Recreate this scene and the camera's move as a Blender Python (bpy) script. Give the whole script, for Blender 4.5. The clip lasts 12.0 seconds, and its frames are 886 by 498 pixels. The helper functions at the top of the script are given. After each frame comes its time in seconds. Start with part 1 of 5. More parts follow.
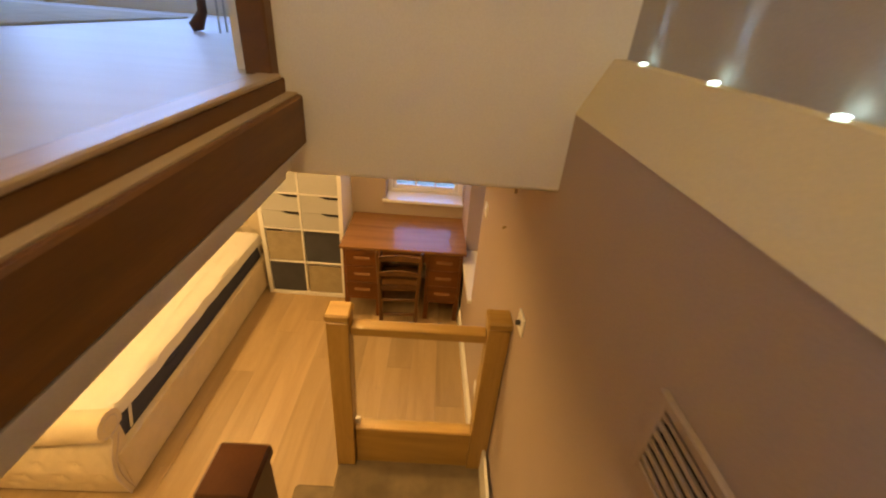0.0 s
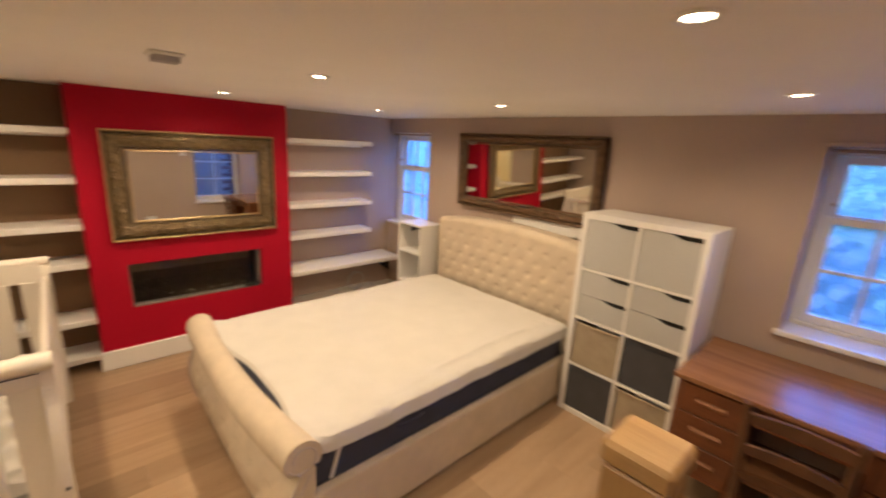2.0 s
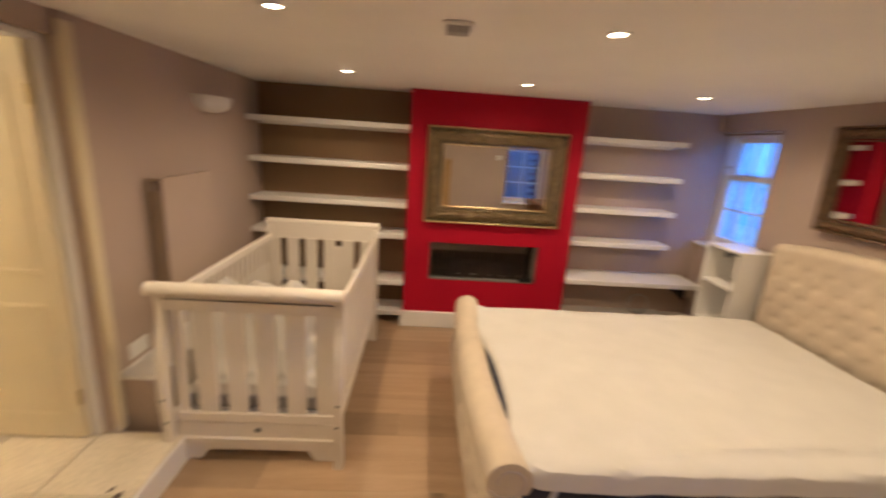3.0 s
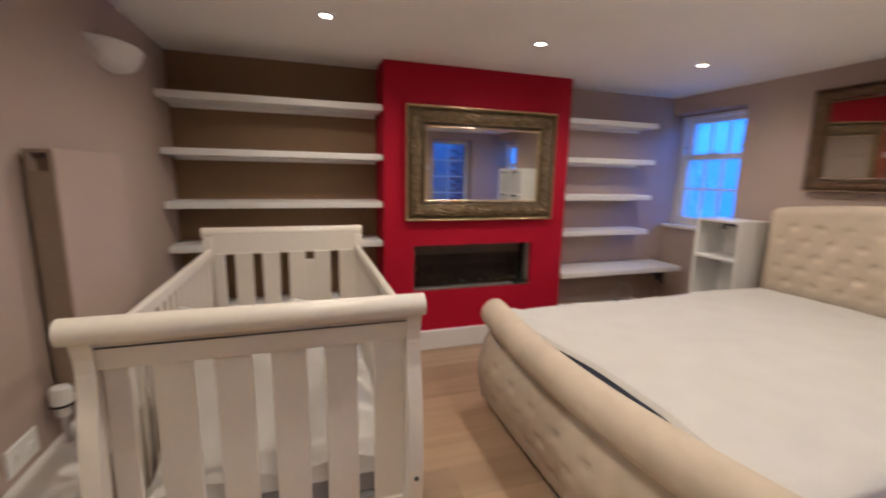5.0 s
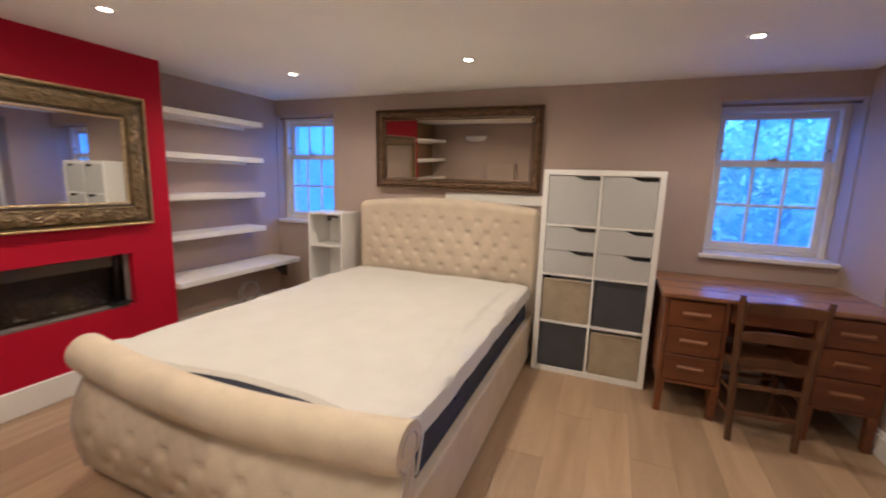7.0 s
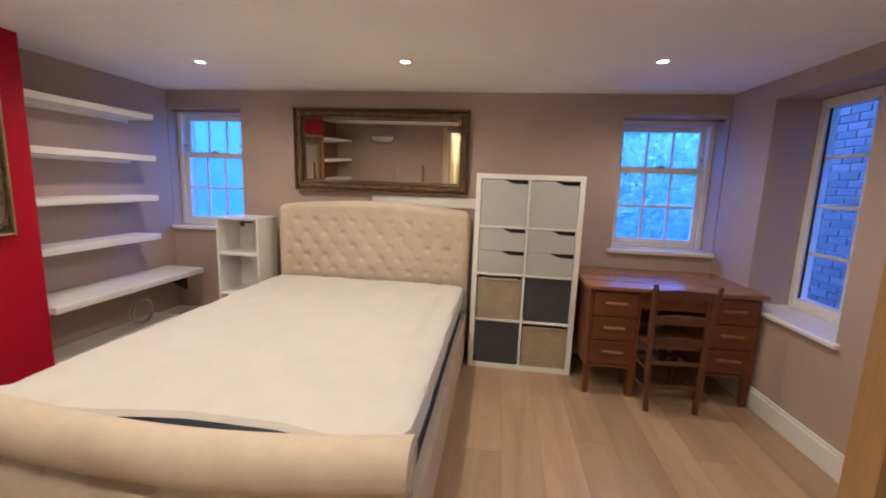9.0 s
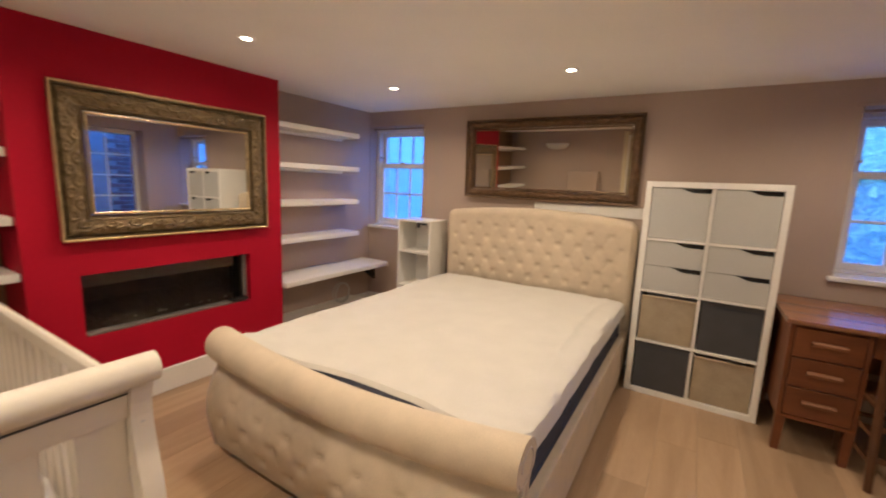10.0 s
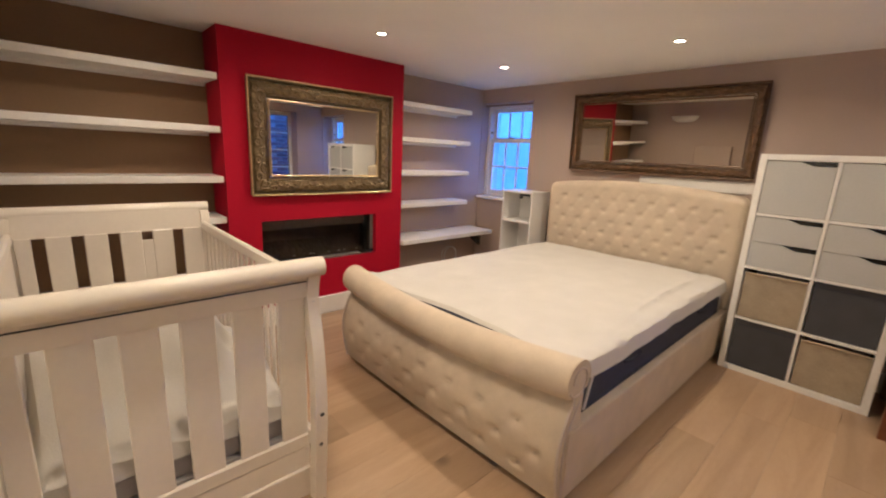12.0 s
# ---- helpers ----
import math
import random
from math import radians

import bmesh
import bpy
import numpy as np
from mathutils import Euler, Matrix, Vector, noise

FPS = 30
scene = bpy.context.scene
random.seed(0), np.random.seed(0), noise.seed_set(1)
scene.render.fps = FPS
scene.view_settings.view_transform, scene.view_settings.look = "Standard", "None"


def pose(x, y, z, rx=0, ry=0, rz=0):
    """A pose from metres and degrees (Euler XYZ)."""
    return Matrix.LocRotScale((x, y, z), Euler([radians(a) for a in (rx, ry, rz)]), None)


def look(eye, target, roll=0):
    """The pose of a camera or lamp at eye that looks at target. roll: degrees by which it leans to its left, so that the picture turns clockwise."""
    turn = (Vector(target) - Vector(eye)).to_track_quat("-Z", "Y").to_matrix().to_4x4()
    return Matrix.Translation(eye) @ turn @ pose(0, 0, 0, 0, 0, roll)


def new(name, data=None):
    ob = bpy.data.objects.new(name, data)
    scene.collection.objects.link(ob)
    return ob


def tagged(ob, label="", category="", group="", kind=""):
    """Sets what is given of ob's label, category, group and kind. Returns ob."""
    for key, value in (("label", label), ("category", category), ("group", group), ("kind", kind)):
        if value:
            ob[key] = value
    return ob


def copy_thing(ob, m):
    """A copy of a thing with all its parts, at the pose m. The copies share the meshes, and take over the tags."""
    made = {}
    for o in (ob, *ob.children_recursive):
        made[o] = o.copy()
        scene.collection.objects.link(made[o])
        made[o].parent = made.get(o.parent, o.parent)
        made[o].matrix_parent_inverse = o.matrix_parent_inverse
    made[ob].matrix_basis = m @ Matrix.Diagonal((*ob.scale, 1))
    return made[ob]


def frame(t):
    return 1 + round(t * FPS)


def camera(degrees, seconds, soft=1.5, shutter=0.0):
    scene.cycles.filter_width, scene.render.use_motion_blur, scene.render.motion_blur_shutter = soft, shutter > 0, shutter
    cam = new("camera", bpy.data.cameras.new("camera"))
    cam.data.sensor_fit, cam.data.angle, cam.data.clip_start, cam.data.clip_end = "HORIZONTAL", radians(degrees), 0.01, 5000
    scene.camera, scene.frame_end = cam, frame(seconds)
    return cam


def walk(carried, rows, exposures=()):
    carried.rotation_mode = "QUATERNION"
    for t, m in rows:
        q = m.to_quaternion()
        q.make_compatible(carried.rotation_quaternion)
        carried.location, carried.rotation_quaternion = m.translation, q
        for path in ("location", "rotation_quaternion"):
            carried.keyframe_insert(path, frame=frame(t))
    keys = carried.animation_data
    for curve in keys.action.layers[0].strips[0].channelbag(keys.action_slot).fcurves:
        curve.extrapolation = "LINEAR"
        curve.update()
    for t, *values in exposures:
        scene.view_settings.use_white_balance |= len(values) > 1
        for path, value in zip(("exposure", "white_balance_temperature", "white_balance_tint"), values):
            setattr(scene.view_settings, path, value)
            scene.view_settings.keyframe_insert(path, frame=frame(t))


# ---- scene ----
cam = camera(93.7, 12.0, soft=2.0, shutter=0.4)
PATH = [
    (0, (-0.017, -0.034, 2.591), (0.039, 1.696, 1.59), 4.9),
    (0.5, (-0.015, 0.195, 2.419), (-0.113, 1.984, 1.531), 4.1),
    (1, (-0.038, 0.398, 2.215), (-0.423, 2.225, 1.499), 3.9),
    (1.5, (-0.09, 0.621, 2.004), (-0.97, 2.322, 1.429), 3.2),
    (2, (-0.228, 0.763, 1.86), (-1.637, 2.097, 1.374), 3.2),
    (2.5, (-0.383, 0.929, 1.801), (-2.179, 1.67, 1.328), 3.6),
    (3, (-0.448, 1.02, 1.711), (-2.383, 1.126, 1.213), 3.9),
    (3.2, (-0.481, 1.01, 1.699), (-2.401, 0.802, 1.177), 3.6),
    (4.8, (-1.102, 0.479, 1.352), (-3.054, 0.766, 1.023), 1.1),
    (5, (-1.131, 0.342, 1.358), (-3.0, 0.961, 1.007), 1.1),
    (5.5, (-1.11, 0.161, 1.378), (-2.751, 1.239, 0.996), 1.0),
    (6, (-1.061, 0.143, 1.388), (-2.436, 1.543, 1.0), 1.4),
    (6.5, (-1.074, 0.188, 1.382), (-2.148, 1.835, 1.016), 1.7),
    (7, (-1.131, 0.338, 1.379), (-1.871, 2.167, 1.051), 1.8),
    (7.5, (-1.212, 0.378, 1.385), (-1.585, 2.316, 1.062), 1.8),
    (7.7, (-1.285, 0.356, 1.376), (-1.483, 2.322, 1.063), 1.8),
    (9.3, (-1.433, 0.267, 1.402), (-1.733, 2.22, 1.092), 2.4),
    (9.5, (-1.416, 0.252, 1.41), (-1.97, 2.148, 1.097), 2.1),
    (10, (-1.284, 0.244, 1.408), (-2.311, 1.931, 1.094), 2.3),
    (10.5, (-1.117, 0.196, 1.385), (-2.478, 1.623, 1.05), 2.5),
    (11, (-1.059, 0.132, 1.378), (-2.557, 1.404, 1.006), 2.3),
    (11.5, (-1.042, 0.046, 1.385), (-2.54, 1.309, 0.985), 2.2),
    (12, (-0.973, 0.008, 1.373), (-2.395, 1.344, 0.932), 2.7),
]
EXPOSURES = [(0, 3.01, 17500, 10), (0.5, 3.09, 19500, 10), (1.0, 3.12, 13500, 10), (1.5, 2.89, 6800, 10), (2.0, 2.86, 6300, 10), (2.5, 2.76, 6400, 10), (3.0, 2.7, 6100, 10), (4.8, 2.52, 4900, 10), (6.5, 2.74, 5000, 10), (7.7, 2.74, 5250, 10), (9.3, 2.71, 5100, 10), (10.5, 2.74, 6000, 10), (11.5, 2.77, 5500, 10), (12.0, 2.77, 5400, 10)]
walk(cam, [(t, look(eye, target, roll)) for t, eye, target, roll in PATH], EXPOSURES)

# ---- light ----
world = bpy.data.worlds.new("sky")
scene.world = world
world.use_nodes = True
wn = world.node_tree
sky = wn.nodes.new("ShaderNodeTexSky")
sky.sky_type = 'NISHITA'
sky.sun_disc = False
sky.sun_elevation, sky.sun_rotation = radians(31), radians(246)
bg = wn.nodes["Background"]
bg.inputs[1].default_value = 0.34
dusk = wn.nodes.new("ShaderNodeMix")
dusk.data_type, dusk.blend_type = 'RGBA', 'MULTIPLY'
dusk.inputs["Factor"].default_value = 1.0
dusk.inputs["B"].default_value = (0.16, 0.36, 1.0, 1)
wn.links.new(sky.outputs[0], dusk.inputs["A"])
wn.links.new(dusk.outputs["Result"], bg.inputs[0])

sun = new("sun", bpy.data.lights.new("sun", 'SUN'))
sun.data.energy, sun.data.angle, sun.data.color = 0.5, radians(25), (1.0, 0.95, 0.88)
sun.matrix_world = look((0, 0, 30), (9, 4, 24))

CEIL, NORTH, SOUTH, WEST, UPPER = 2.125, 3.79, -0.50, -4.43, 2.40


def east(y):
    """The east wall's face: it runs slightly out of square."""
    return 0.27 + (3.78 - y) * 0.04


DOWNLIGHTS = [(x, y) for x in (-3.43, -2.05) for y in (0.47, 1.68, 2.93)] + [(-0.55, 2.93), (-0.55, 1.70), (-0.70, 0.47)]
for lx, ly in DOWNLIGHTS:
    lamp = new("downlight_lamp", bpy.data.lights.new("downlight_lamp", 'SPOT'))
    lamp.data.energy, lamp.data.color = 3.9 if ly < 1 and lx > -1 else 4.2 if ly < 2 and lx > -1 else 4.9 if lx > -1 else 5.6, (1.0, 0.74, 0.46)
    lamp.data.spot_size, lamp.data.spot_blend, lamp.data.shadow_soft_size = radians(165), 0.8, 0.04
    lamp.matrix_world = look((lx, ly, CEIL - 0.02), (lx, ly, 0))
# unseen hall lamp, lamp added over the stairs, small uplights on the stair ledge
for p, power in (((-1.75, -1.95, 1.95), 4.6), ((-0.05, -0.6, 4.4), 4.0)):
    lamp = new("unseen_lamp", bpy.data.lights.new("unseen_lamp", 'POINT'))
    lamp.data.energy, lamp.data.color, lamp.data.shadow_soft_size = power, (1.0, 0.82, 0.60), 0.06
    lamp.location = p
# daylight through the wide window of the room above
day = new("window_daylight", bpy.data.lights.new("window_daylight", 'AREA'))
day.data.shape, day.data.size, day.data.size_y = 'RECTANGLE', 2.8, 1.8
day.data.energy, day.data.color = 1.0, (0.55, 0.86, 1.0)
day.matrix_world = look((-2.4, NORTH + 0.12, 3.52), (-2.4, 0, 3.52))
UPLIGHTS = (1.066, 0.777, 0.507, 0.23, -0.05, -0.33)
for uy in UPLIGHTS:
    lamp = new("uplight_lamp", bpy.data.lights.new("uplight_lamp", 'SPOT'))
    lamp.data.energy, lamp.data.color = 0.085, (0.12, 0.42, 1.0)
    lamp.data.spot_size, lamp.data.spot_blend, lamp.data.shadow_soft_size = radians(34), 0.8, 0.006
    ux = east(uy) + 0.086
    lamp.matrix_world = look((ux, uy, 2.522), (ux + 0.05, uy - 0.03, 2.92))


# ---- materials ----
def material(name, colour, rough=0.6, metal=0.0, vary=0.12, scale=6.0, grain=60.0, bump=0.15, stretch=(1, 1, 1), random_tint=0.0, spec=0.5, coat=0.0):
    """A painted, woven or timber surface: base colour with broad stains, fine grain and relief."""
    m = bpy.data.materials.new(name)
    m.use_nodes = True
    t = m.node_tree
    b = t.nodes["Principled BSDF"]
    co = t.nodes.new("ShaderNodeTexCoord")
    mp = t.nodes.new("ShaderNodeMapping")
    mp.inputs["Scale"].default_value = stretch
    t.links.new(co.outputs["Object"], mp.inputs["Vector"])
    broad = t.nodes.new("ShaderNodeTexNoise")
    broad.inputs["Scale"].default_value, broad.inputs["Detail"].default_value = scale, 5
    fine = t.nodes.new("ShaderNodeTexNoise")
    fine.inputs["Scale"].default_value, fine.inputs["Detail"].default_value = grain, 4
    for n in (broad, fine):
        t.links.new(mp.outputs[0], n.inputs["Vector"])
    mix = t.nodes.new("ShaderNodeMath")
    mix.operation = 'MULTIPLY_ADD'
    mix.inputs[1].default_value = 0.5
    half = t.nodes.new("ShaderNodeMath")
    half.operation = 'MULTIPLY'
    half.inputs[1].default_value = 0.5
    t.links.new(fine.outputs["Fac"], half.inputs[0])
    t.links.new(broad.outputs["Fac"], mix.inputs[0])
    t.links.new(half.outputs[0], mix.inputs[2])
    ramp = t.nodes.new("ShaderNodeValToRGB")
    lo, hi = [max(0.0, 1 - 2.2 * vary), 1 + 2.2 * vary]
    ramp.color_ramp.elements[0].position, ramp.color_ramp.elements[1].position = 0.25, 0.75
    ramp.color_ramp.elements[0].color = (*[min(1, c * lo) for c in colour], 1)
    ramp.color_ramp.elements[1].color = (*[min(1, c * hi) for c in colour], 1)
    t.links.new(mix.outputs[0], ramp.inputs[0])
    out = ramp.outputs[0]
    if random_tint:
        info = t.nodes.new("ShaderNodeObjectInfo")
        hsv = t.nodes.new("ShaderNodeHueSaturation")
        val = t.nodes.new("ShaderNodeMapRange")
        val.inputs["To Min"].default_value, val.inputs["To Max"].default_value = 1 - random_tint, 1 + random_tint
        t.links.new(info.outputs["Random"], val.inputs["Value"])
        t.links.new(val.outputs[0], hsv.inputs["Value"])
        t.links.new(out, hsv.inputs["Color"])
        out = hsv.outputs[0]
    t.links.new(out, b.inputs["Base Color"])
    rr = t.nodes.new("ShaderNodeMapRange")
    rr.inputs["To Min"].default_value, rr.inputs["To Max"].default_value = max(0.02, rough - 0.08), min(1, rough + 0.08)
    t.links.new(broad.outputs["Fac"], rr.inputs["Value"])
    t.links.new(rr.outputs[0], b.inputs["Roughness"])
    b.inputs["Metallic"].default_value = metal
    b.inputs["Specular IOR Level"].default_value = spec
    b.inputs["Coat Weight"].default_value = coat
    if bump:
        bp = t.nodes.new("ShaderNodeBump")
        bp.inputs["Strength"].default_value, bp.inputs["Distance"].default_value = bump, 0.004
        t.links.new(fine.outputs["Fac"], bp.inputs["Height"])
        t.links.new(bp.outputs[0], b.inputs["Normal"])
    return m


def wood(name, colour, dark, rough=0.4, axis='y', random_tint=0.1, rings=9.0, bump=0.12):
    """Timber with grain drawn out along one axis, pores and a few knots."""
    m = bpy.data.materials.new(name)
    m.use_nodes = True
    t = m.node_tree
    b = t.nodes["Principled BSDF"]
    co = t.nodes.new("ShaderNodeTexCoord")
    info = t.nodes.new("ShaderNodeObjectInfo")
    shift = t.nodes.new("ShaderNodeVectorMath")
    shift.operation = 'MULTIPLY_ADD'
    shift.inputs[1].default_value = (1, 1, 1)
    scl = t.nodes.new("ShaderNodeVectorMath")
    scl.operation = 'SCALE'
    scl.inputs[0].default_value = (13.1, 7.7, 3.9)
    t.links.new(info.outputs["Random"], scl.inputs["Scale"])
    t.links.new(co.outputs["Object"], shift.inputs[0])
    t.links.new(scl.outputs[0], shift.inputs[2])
    mp = t.nodes.new("ShaderNodeMapping")
    mp.inputs["Scale"].default_value = {'x': (0.35, 4, 4), 'y': (4, 0.35, 4), 'z': (4, 4, 0.35)}[axis]
    t.links.new(shift.outputs[0], mp.inputs["Vector"])
    broad = t.nodes.new("ShaderNodeTexNoise")
    broad.inputs["Scale"].default_value, broad.inputs["Detail"].default_value, broad.inputs["Distortion"].default_value = rings / 4, 6, 1.2
    pores = t.nodes.new("ShaderNodeTexNoise")
    pores.inputs["Scale"].default_value, pores.inputs["Detail"].default_value = rings * 6, 3
    for n in (broad, pores):
        t.links.new(mp.outputs[0], n.inputs["Vector"])
    knot = t.nodes.new("ShaderNodeTexVoronoi")
    knot.inputs["Scale"].default_value = 1.6
    t.links.new(shift.outputs[0], knot.inputs["Vector"])
    kr = t.nodes.new("ShaderNodeMapRange")
    kr.inputs["From Min"].default_value, kr.inputs["From Max"].default_value = 0.02, 0.09
    kr.inputs["To Min"].default_value, kr.inputs["To Max"].default_value = 0.45, 1.0
    t.links.new(knot.outputs["Distance"], kr.inputs["Value"])
    add = t.nodes.new("ShaderNodeMath")
    add.operation = 'MULTIPLY_ADD'
    add.inputs[1].default_value = 0.35
    t.links.new(pores.outputs["Fac"], add.inputs[0])
    t.links.new(broad.outputs["Fac"], add.inputs[2])
    ramp = t.nodes.new("ShaderNodeValToRGB")
    ramp.color_ramp.elements[0].position, ramp.color_ramp.elements[1].position = 0.45, 0.95
    ramp.color_ramp.elements[0].color, ramp.color_ramp.elements[1].color = (*dark, 1), (*colour, 1)
    t.links.new(add.outputs[0], ramp.inputs[0])
    mul = t.nodes.new("ShaderNodeMix")
    mul.data_type, mul.blend_type = 'RGBA', 'MULTIPLY'
    mul.inputs["Factor"].default_value = 1.0
    t.links.new(ramp.outputs[0], mul.inputs["A"])
    t.links.new(kr.outputs[0], mul.inputs["B"])
    hsv = t.nodes.new("ShaderNodeHueSaturation")
    val = t.nodes.new("ShaderNodeMapRange")
    val.inputs["To Min"].default_value, val.inputs["To Max"].default_value = 1 - random_tint, 1 + random_tint
    t.links.new(info.outputs["Random"], val.inputs["Value"])
    t.links.new(val.outputs[0], hsv.inputs["Value"])
    t.links.new(mul.outputs["Result"], hsv.inputs["Color"])
    t.links.new(hsv.outputs[0], b.inputs["Base Color"])
    b.inputs["Roughness"].default_value = rough
    bp = t.nodes.new("ShaderNodeBump")
    bp.inputs["Strength"].default_value, bp.inputs["Distance"].default_value = bump, 0.002
    t.links.new(pores.outputs["Fac"], bp.inputs["Height"])
    t.links.new(bp.outputs[0], b.inputs["Normal"])
    return m


def glow(name, colour, strength):
    m = bpy.data.materials.new(name)
    m.use_nodes = True
    b = m.node_tree.nodes["Principled BSDF"]
    b.inputs["Base Color"].default_value = (*colour, 1)
    b.inputs["Emission Color"].default_value = (*colour, 1)
    b.inputs["Emission Strength"].default_value = strength
    return m


def glass_material(name, tint=(0.95, 0.98, 1.0)):
    m = bpy.data.materials.new(name)
    m.use_nodes = True
    b = m.node_tree.nodes["Principled BSDF"]
    b.inputs["Base Color"].default_value = (*tint, 1)
    b.inputs["Roughness"].default_value = 0.01
    b.inputs["Transmission Weight"].default_value = 1.0
    b.inputs["IOR"].default_value = 1.05
    return m


def hazed_glass_material(name, haze):
    """Sash window glass with a translucent veil mixed in, so the view looks hazy."""
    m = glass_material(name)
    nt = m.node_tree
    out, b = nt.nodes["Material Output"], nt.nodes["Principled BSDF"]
    veil = nt.nodes.new("ShaderNodeBsdfTranslucent")
    veil.inputs["Color"].default_value = (0.84, 0.88, 0.76, 1)
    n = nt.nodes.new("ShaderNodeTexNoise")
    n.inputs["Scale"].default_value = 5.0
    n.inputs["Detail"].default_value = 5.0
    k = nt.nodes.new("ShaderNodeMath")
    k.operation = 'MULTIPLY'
    k.inputs[1].default_value = haze * 2
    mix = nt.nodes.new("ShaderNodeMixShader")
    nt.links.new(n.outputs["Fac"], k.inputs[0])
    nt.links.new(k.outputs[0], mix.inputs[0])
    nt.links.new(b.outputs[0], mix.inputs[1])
    nt.links.new(veil.outputs[0], mix.inputs[2])
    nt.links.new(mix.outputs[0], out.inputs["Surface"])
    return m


def mirror_material(name, colour):
    m = bpy.data.materials.new(name)
    m.use_nodes = True
    b = m.node_tree.nodes["Principled BSDF"]
    b.inputs["Base Color"].default_value = (*colour, 1)
    b.inputs["Metallic"].default_value = 1.0
    b.inputs["Roughness"].default_value = 0.015
    return m


TAUPE = material("taupe_wall_paint", (0.44, 0.345, 0.29), 0.75, vary=0.05, scale=1.6, grain=180, bump=0.12)
BROWNWALL = material("brown_alcove_wall", (0.24, 0.15, 0.08), 0.75, vary=0.06, scale=1.8, grain=180, bump=0.12)
RED = material("crimson_wall_paint", (0.39, 0.002, 0.020), 0.62, vary=0.07, scale=1.8, grain=160, bump=0.12, spec=0.2)
WHITE = material("white_wall_paint", (0.88, 0.865, 0.835), 0.7, vary=0.035, scale=1.4, grain=170, bump=0.1)
CREAM = material("cream_wall_paint", (0.69, 0.60, 0.42), 0.7, vary=0.04, scale=1.6, grain=170, bump=0.1)
GREYWALL = material("grey_wall_paint", (0.42, 0.40, 0.38), 0.6, vary=0.05, scale=1.6, grain=170, bump=0.1)
GLOSS = material("white_gloss_paint", (0.78, 0.76, 0.73), 0.32, vary=0.04, scale=4, grain=90, bump=0.06)
SILLPAINT = material("hard_gloss_sill_paint", (0.80, 0.79, 0.77), 0.16, vary=0.04, scale=4, grain=90, bump=0.04, coat=0.4)
SHELFWHITE = material("white_lacquered_board", (0.80, 0.785, 0.755), 0.35, vary=0.03, scale=5, grain=70, bump=0.03)
CRIBWHITE = material("white_painted_timber", (0.74, 0.685, 0.605), 0.34, vary=0.018, scale=7, grain=50, bump=0.08)
FRONTGREY = material("pale_grey_lacquer", (0.47, 0.475, 0.465), 0.42, vary=0.03, scale=6, grain=80, bump=0.03)
DARKFELT = material("charcoal_fabric", (0.060, 0.061, 0.068), 0.9, vary=0.14, scale=9, grain=260, bump=0.4)
NAVY = material("navy_mattress_fabric", (0.033, 0.037, 0.062), 0.85, vary=0.18, scale=10, grain=260, bump=0.4)
LINEN = material("beige_linen_upholstery", (0.575, 0.485, 0.37), 0.88, vary=0.09, scale=8, grain=330, bump=0.45)
SHEET = material("white_quilted_cotton", (0.585, 0.56, 0.52), 0.85, vary=0.04, scale=6, grain=220, bump=0.35)
PIPING = material("piping_cord", (0.52, 0.45, 0.40), 0.8, vary=0.08, scale=20, grain=300, bump=0.3)
CARPET = material("brown_stair_carpet", (0.20, 0.15, 0.10), 0.95, vary=0.22, scale=10, grain=350, bump=0.8)
TILE = material("cream_stone_tile", (0.60, 0.53, 0.42), 0.35, vary=0.10, scale=5, grain=40, bump=0.05, random_tint=0.05)
GROUT = material("grey_grout", (0.36, 0.33, 0.28), 0.9, vary=0.1)
BLACK = material("black_enamel", (0.012, 0.012, 0.013), 0.25, vary=0.1)
SOOT = material("sooty_steel", (0.085, 0.052, 0.042), 0.6, vary=0.25, scale=9)
FIRESTEEL = material("dull_grey_steel", (0.17, 0.15, 0.14), 0.45, vary=0.15, scale=9)
PEBBLE = material("pale_pebble", (0.36, 0.32, 0.28), 0.8, vary=0.2, scale=20)
LOG = material("ceramic_logs", (0.075, 0.052, 0.042), 0.85, vary=0.3, scale=14, bump=0.6)
METAL = material("brushed_steel", (0.55, 0.55, 0.56), 0.3, metal=1.0, vary=0.06)
BRASS = material("aged_brass", (0.40, 0.29, 0.12), 0.38, metal=1.0, vary=0.15)
OLIVE = material("brown_taupe_enamel", (0.27, 0.20, 0.145), 0.6, vary=0.08, scale=8, grain=120, bump=0.1)
PLASTIC = material("white_plastic", (0.80, 0.79, 0.76), 0.35, vary=0.02)
PLASTER = material("white_plaster", (0.74, 0.71, 0.66), 0.7, vary=0.04)
GILT = material("antique_gilt", (0.185, 0.135, 0.072), 0.38, metal=0.6, vary=0.35, scale=24, grain=120, bump=0.5)
GILTLIP = material("polished_gilt", (0.58, 0.44, 0.24), 0.36, metal=0.7, vary=0.25, scale=30, grain=120, bump=0.2)
MESH = material("grey_mesh_fabric", (0.36, 0.345, 0.35), 0.85, vary=0.1, scale=10, grain=250, bump=0.3)
BRONZE = material("dark_bronze_gilt", (0.15, 0.088, 0.045), 0.42, metal=0.25, vary=0.4, scale=26, grain=120, bump=0.5)
FLOOROAK = wood("pale_oak_plank", (0.45, 0.315, 0.20), (0.34, 0.227, 0.137), 0.34, 'y', 0.17)
OAK = wood("oiled_oak", (0.46, 0.285, 0.12), (0.30, 0.17, 0.06), 0.38, 'z', 0.06)
OAKX = wood("oiled_oak_across", (0.46, 0.285, 0.12), (0.30, 0.17, 0.06), 0.38, 'x', 0.06)
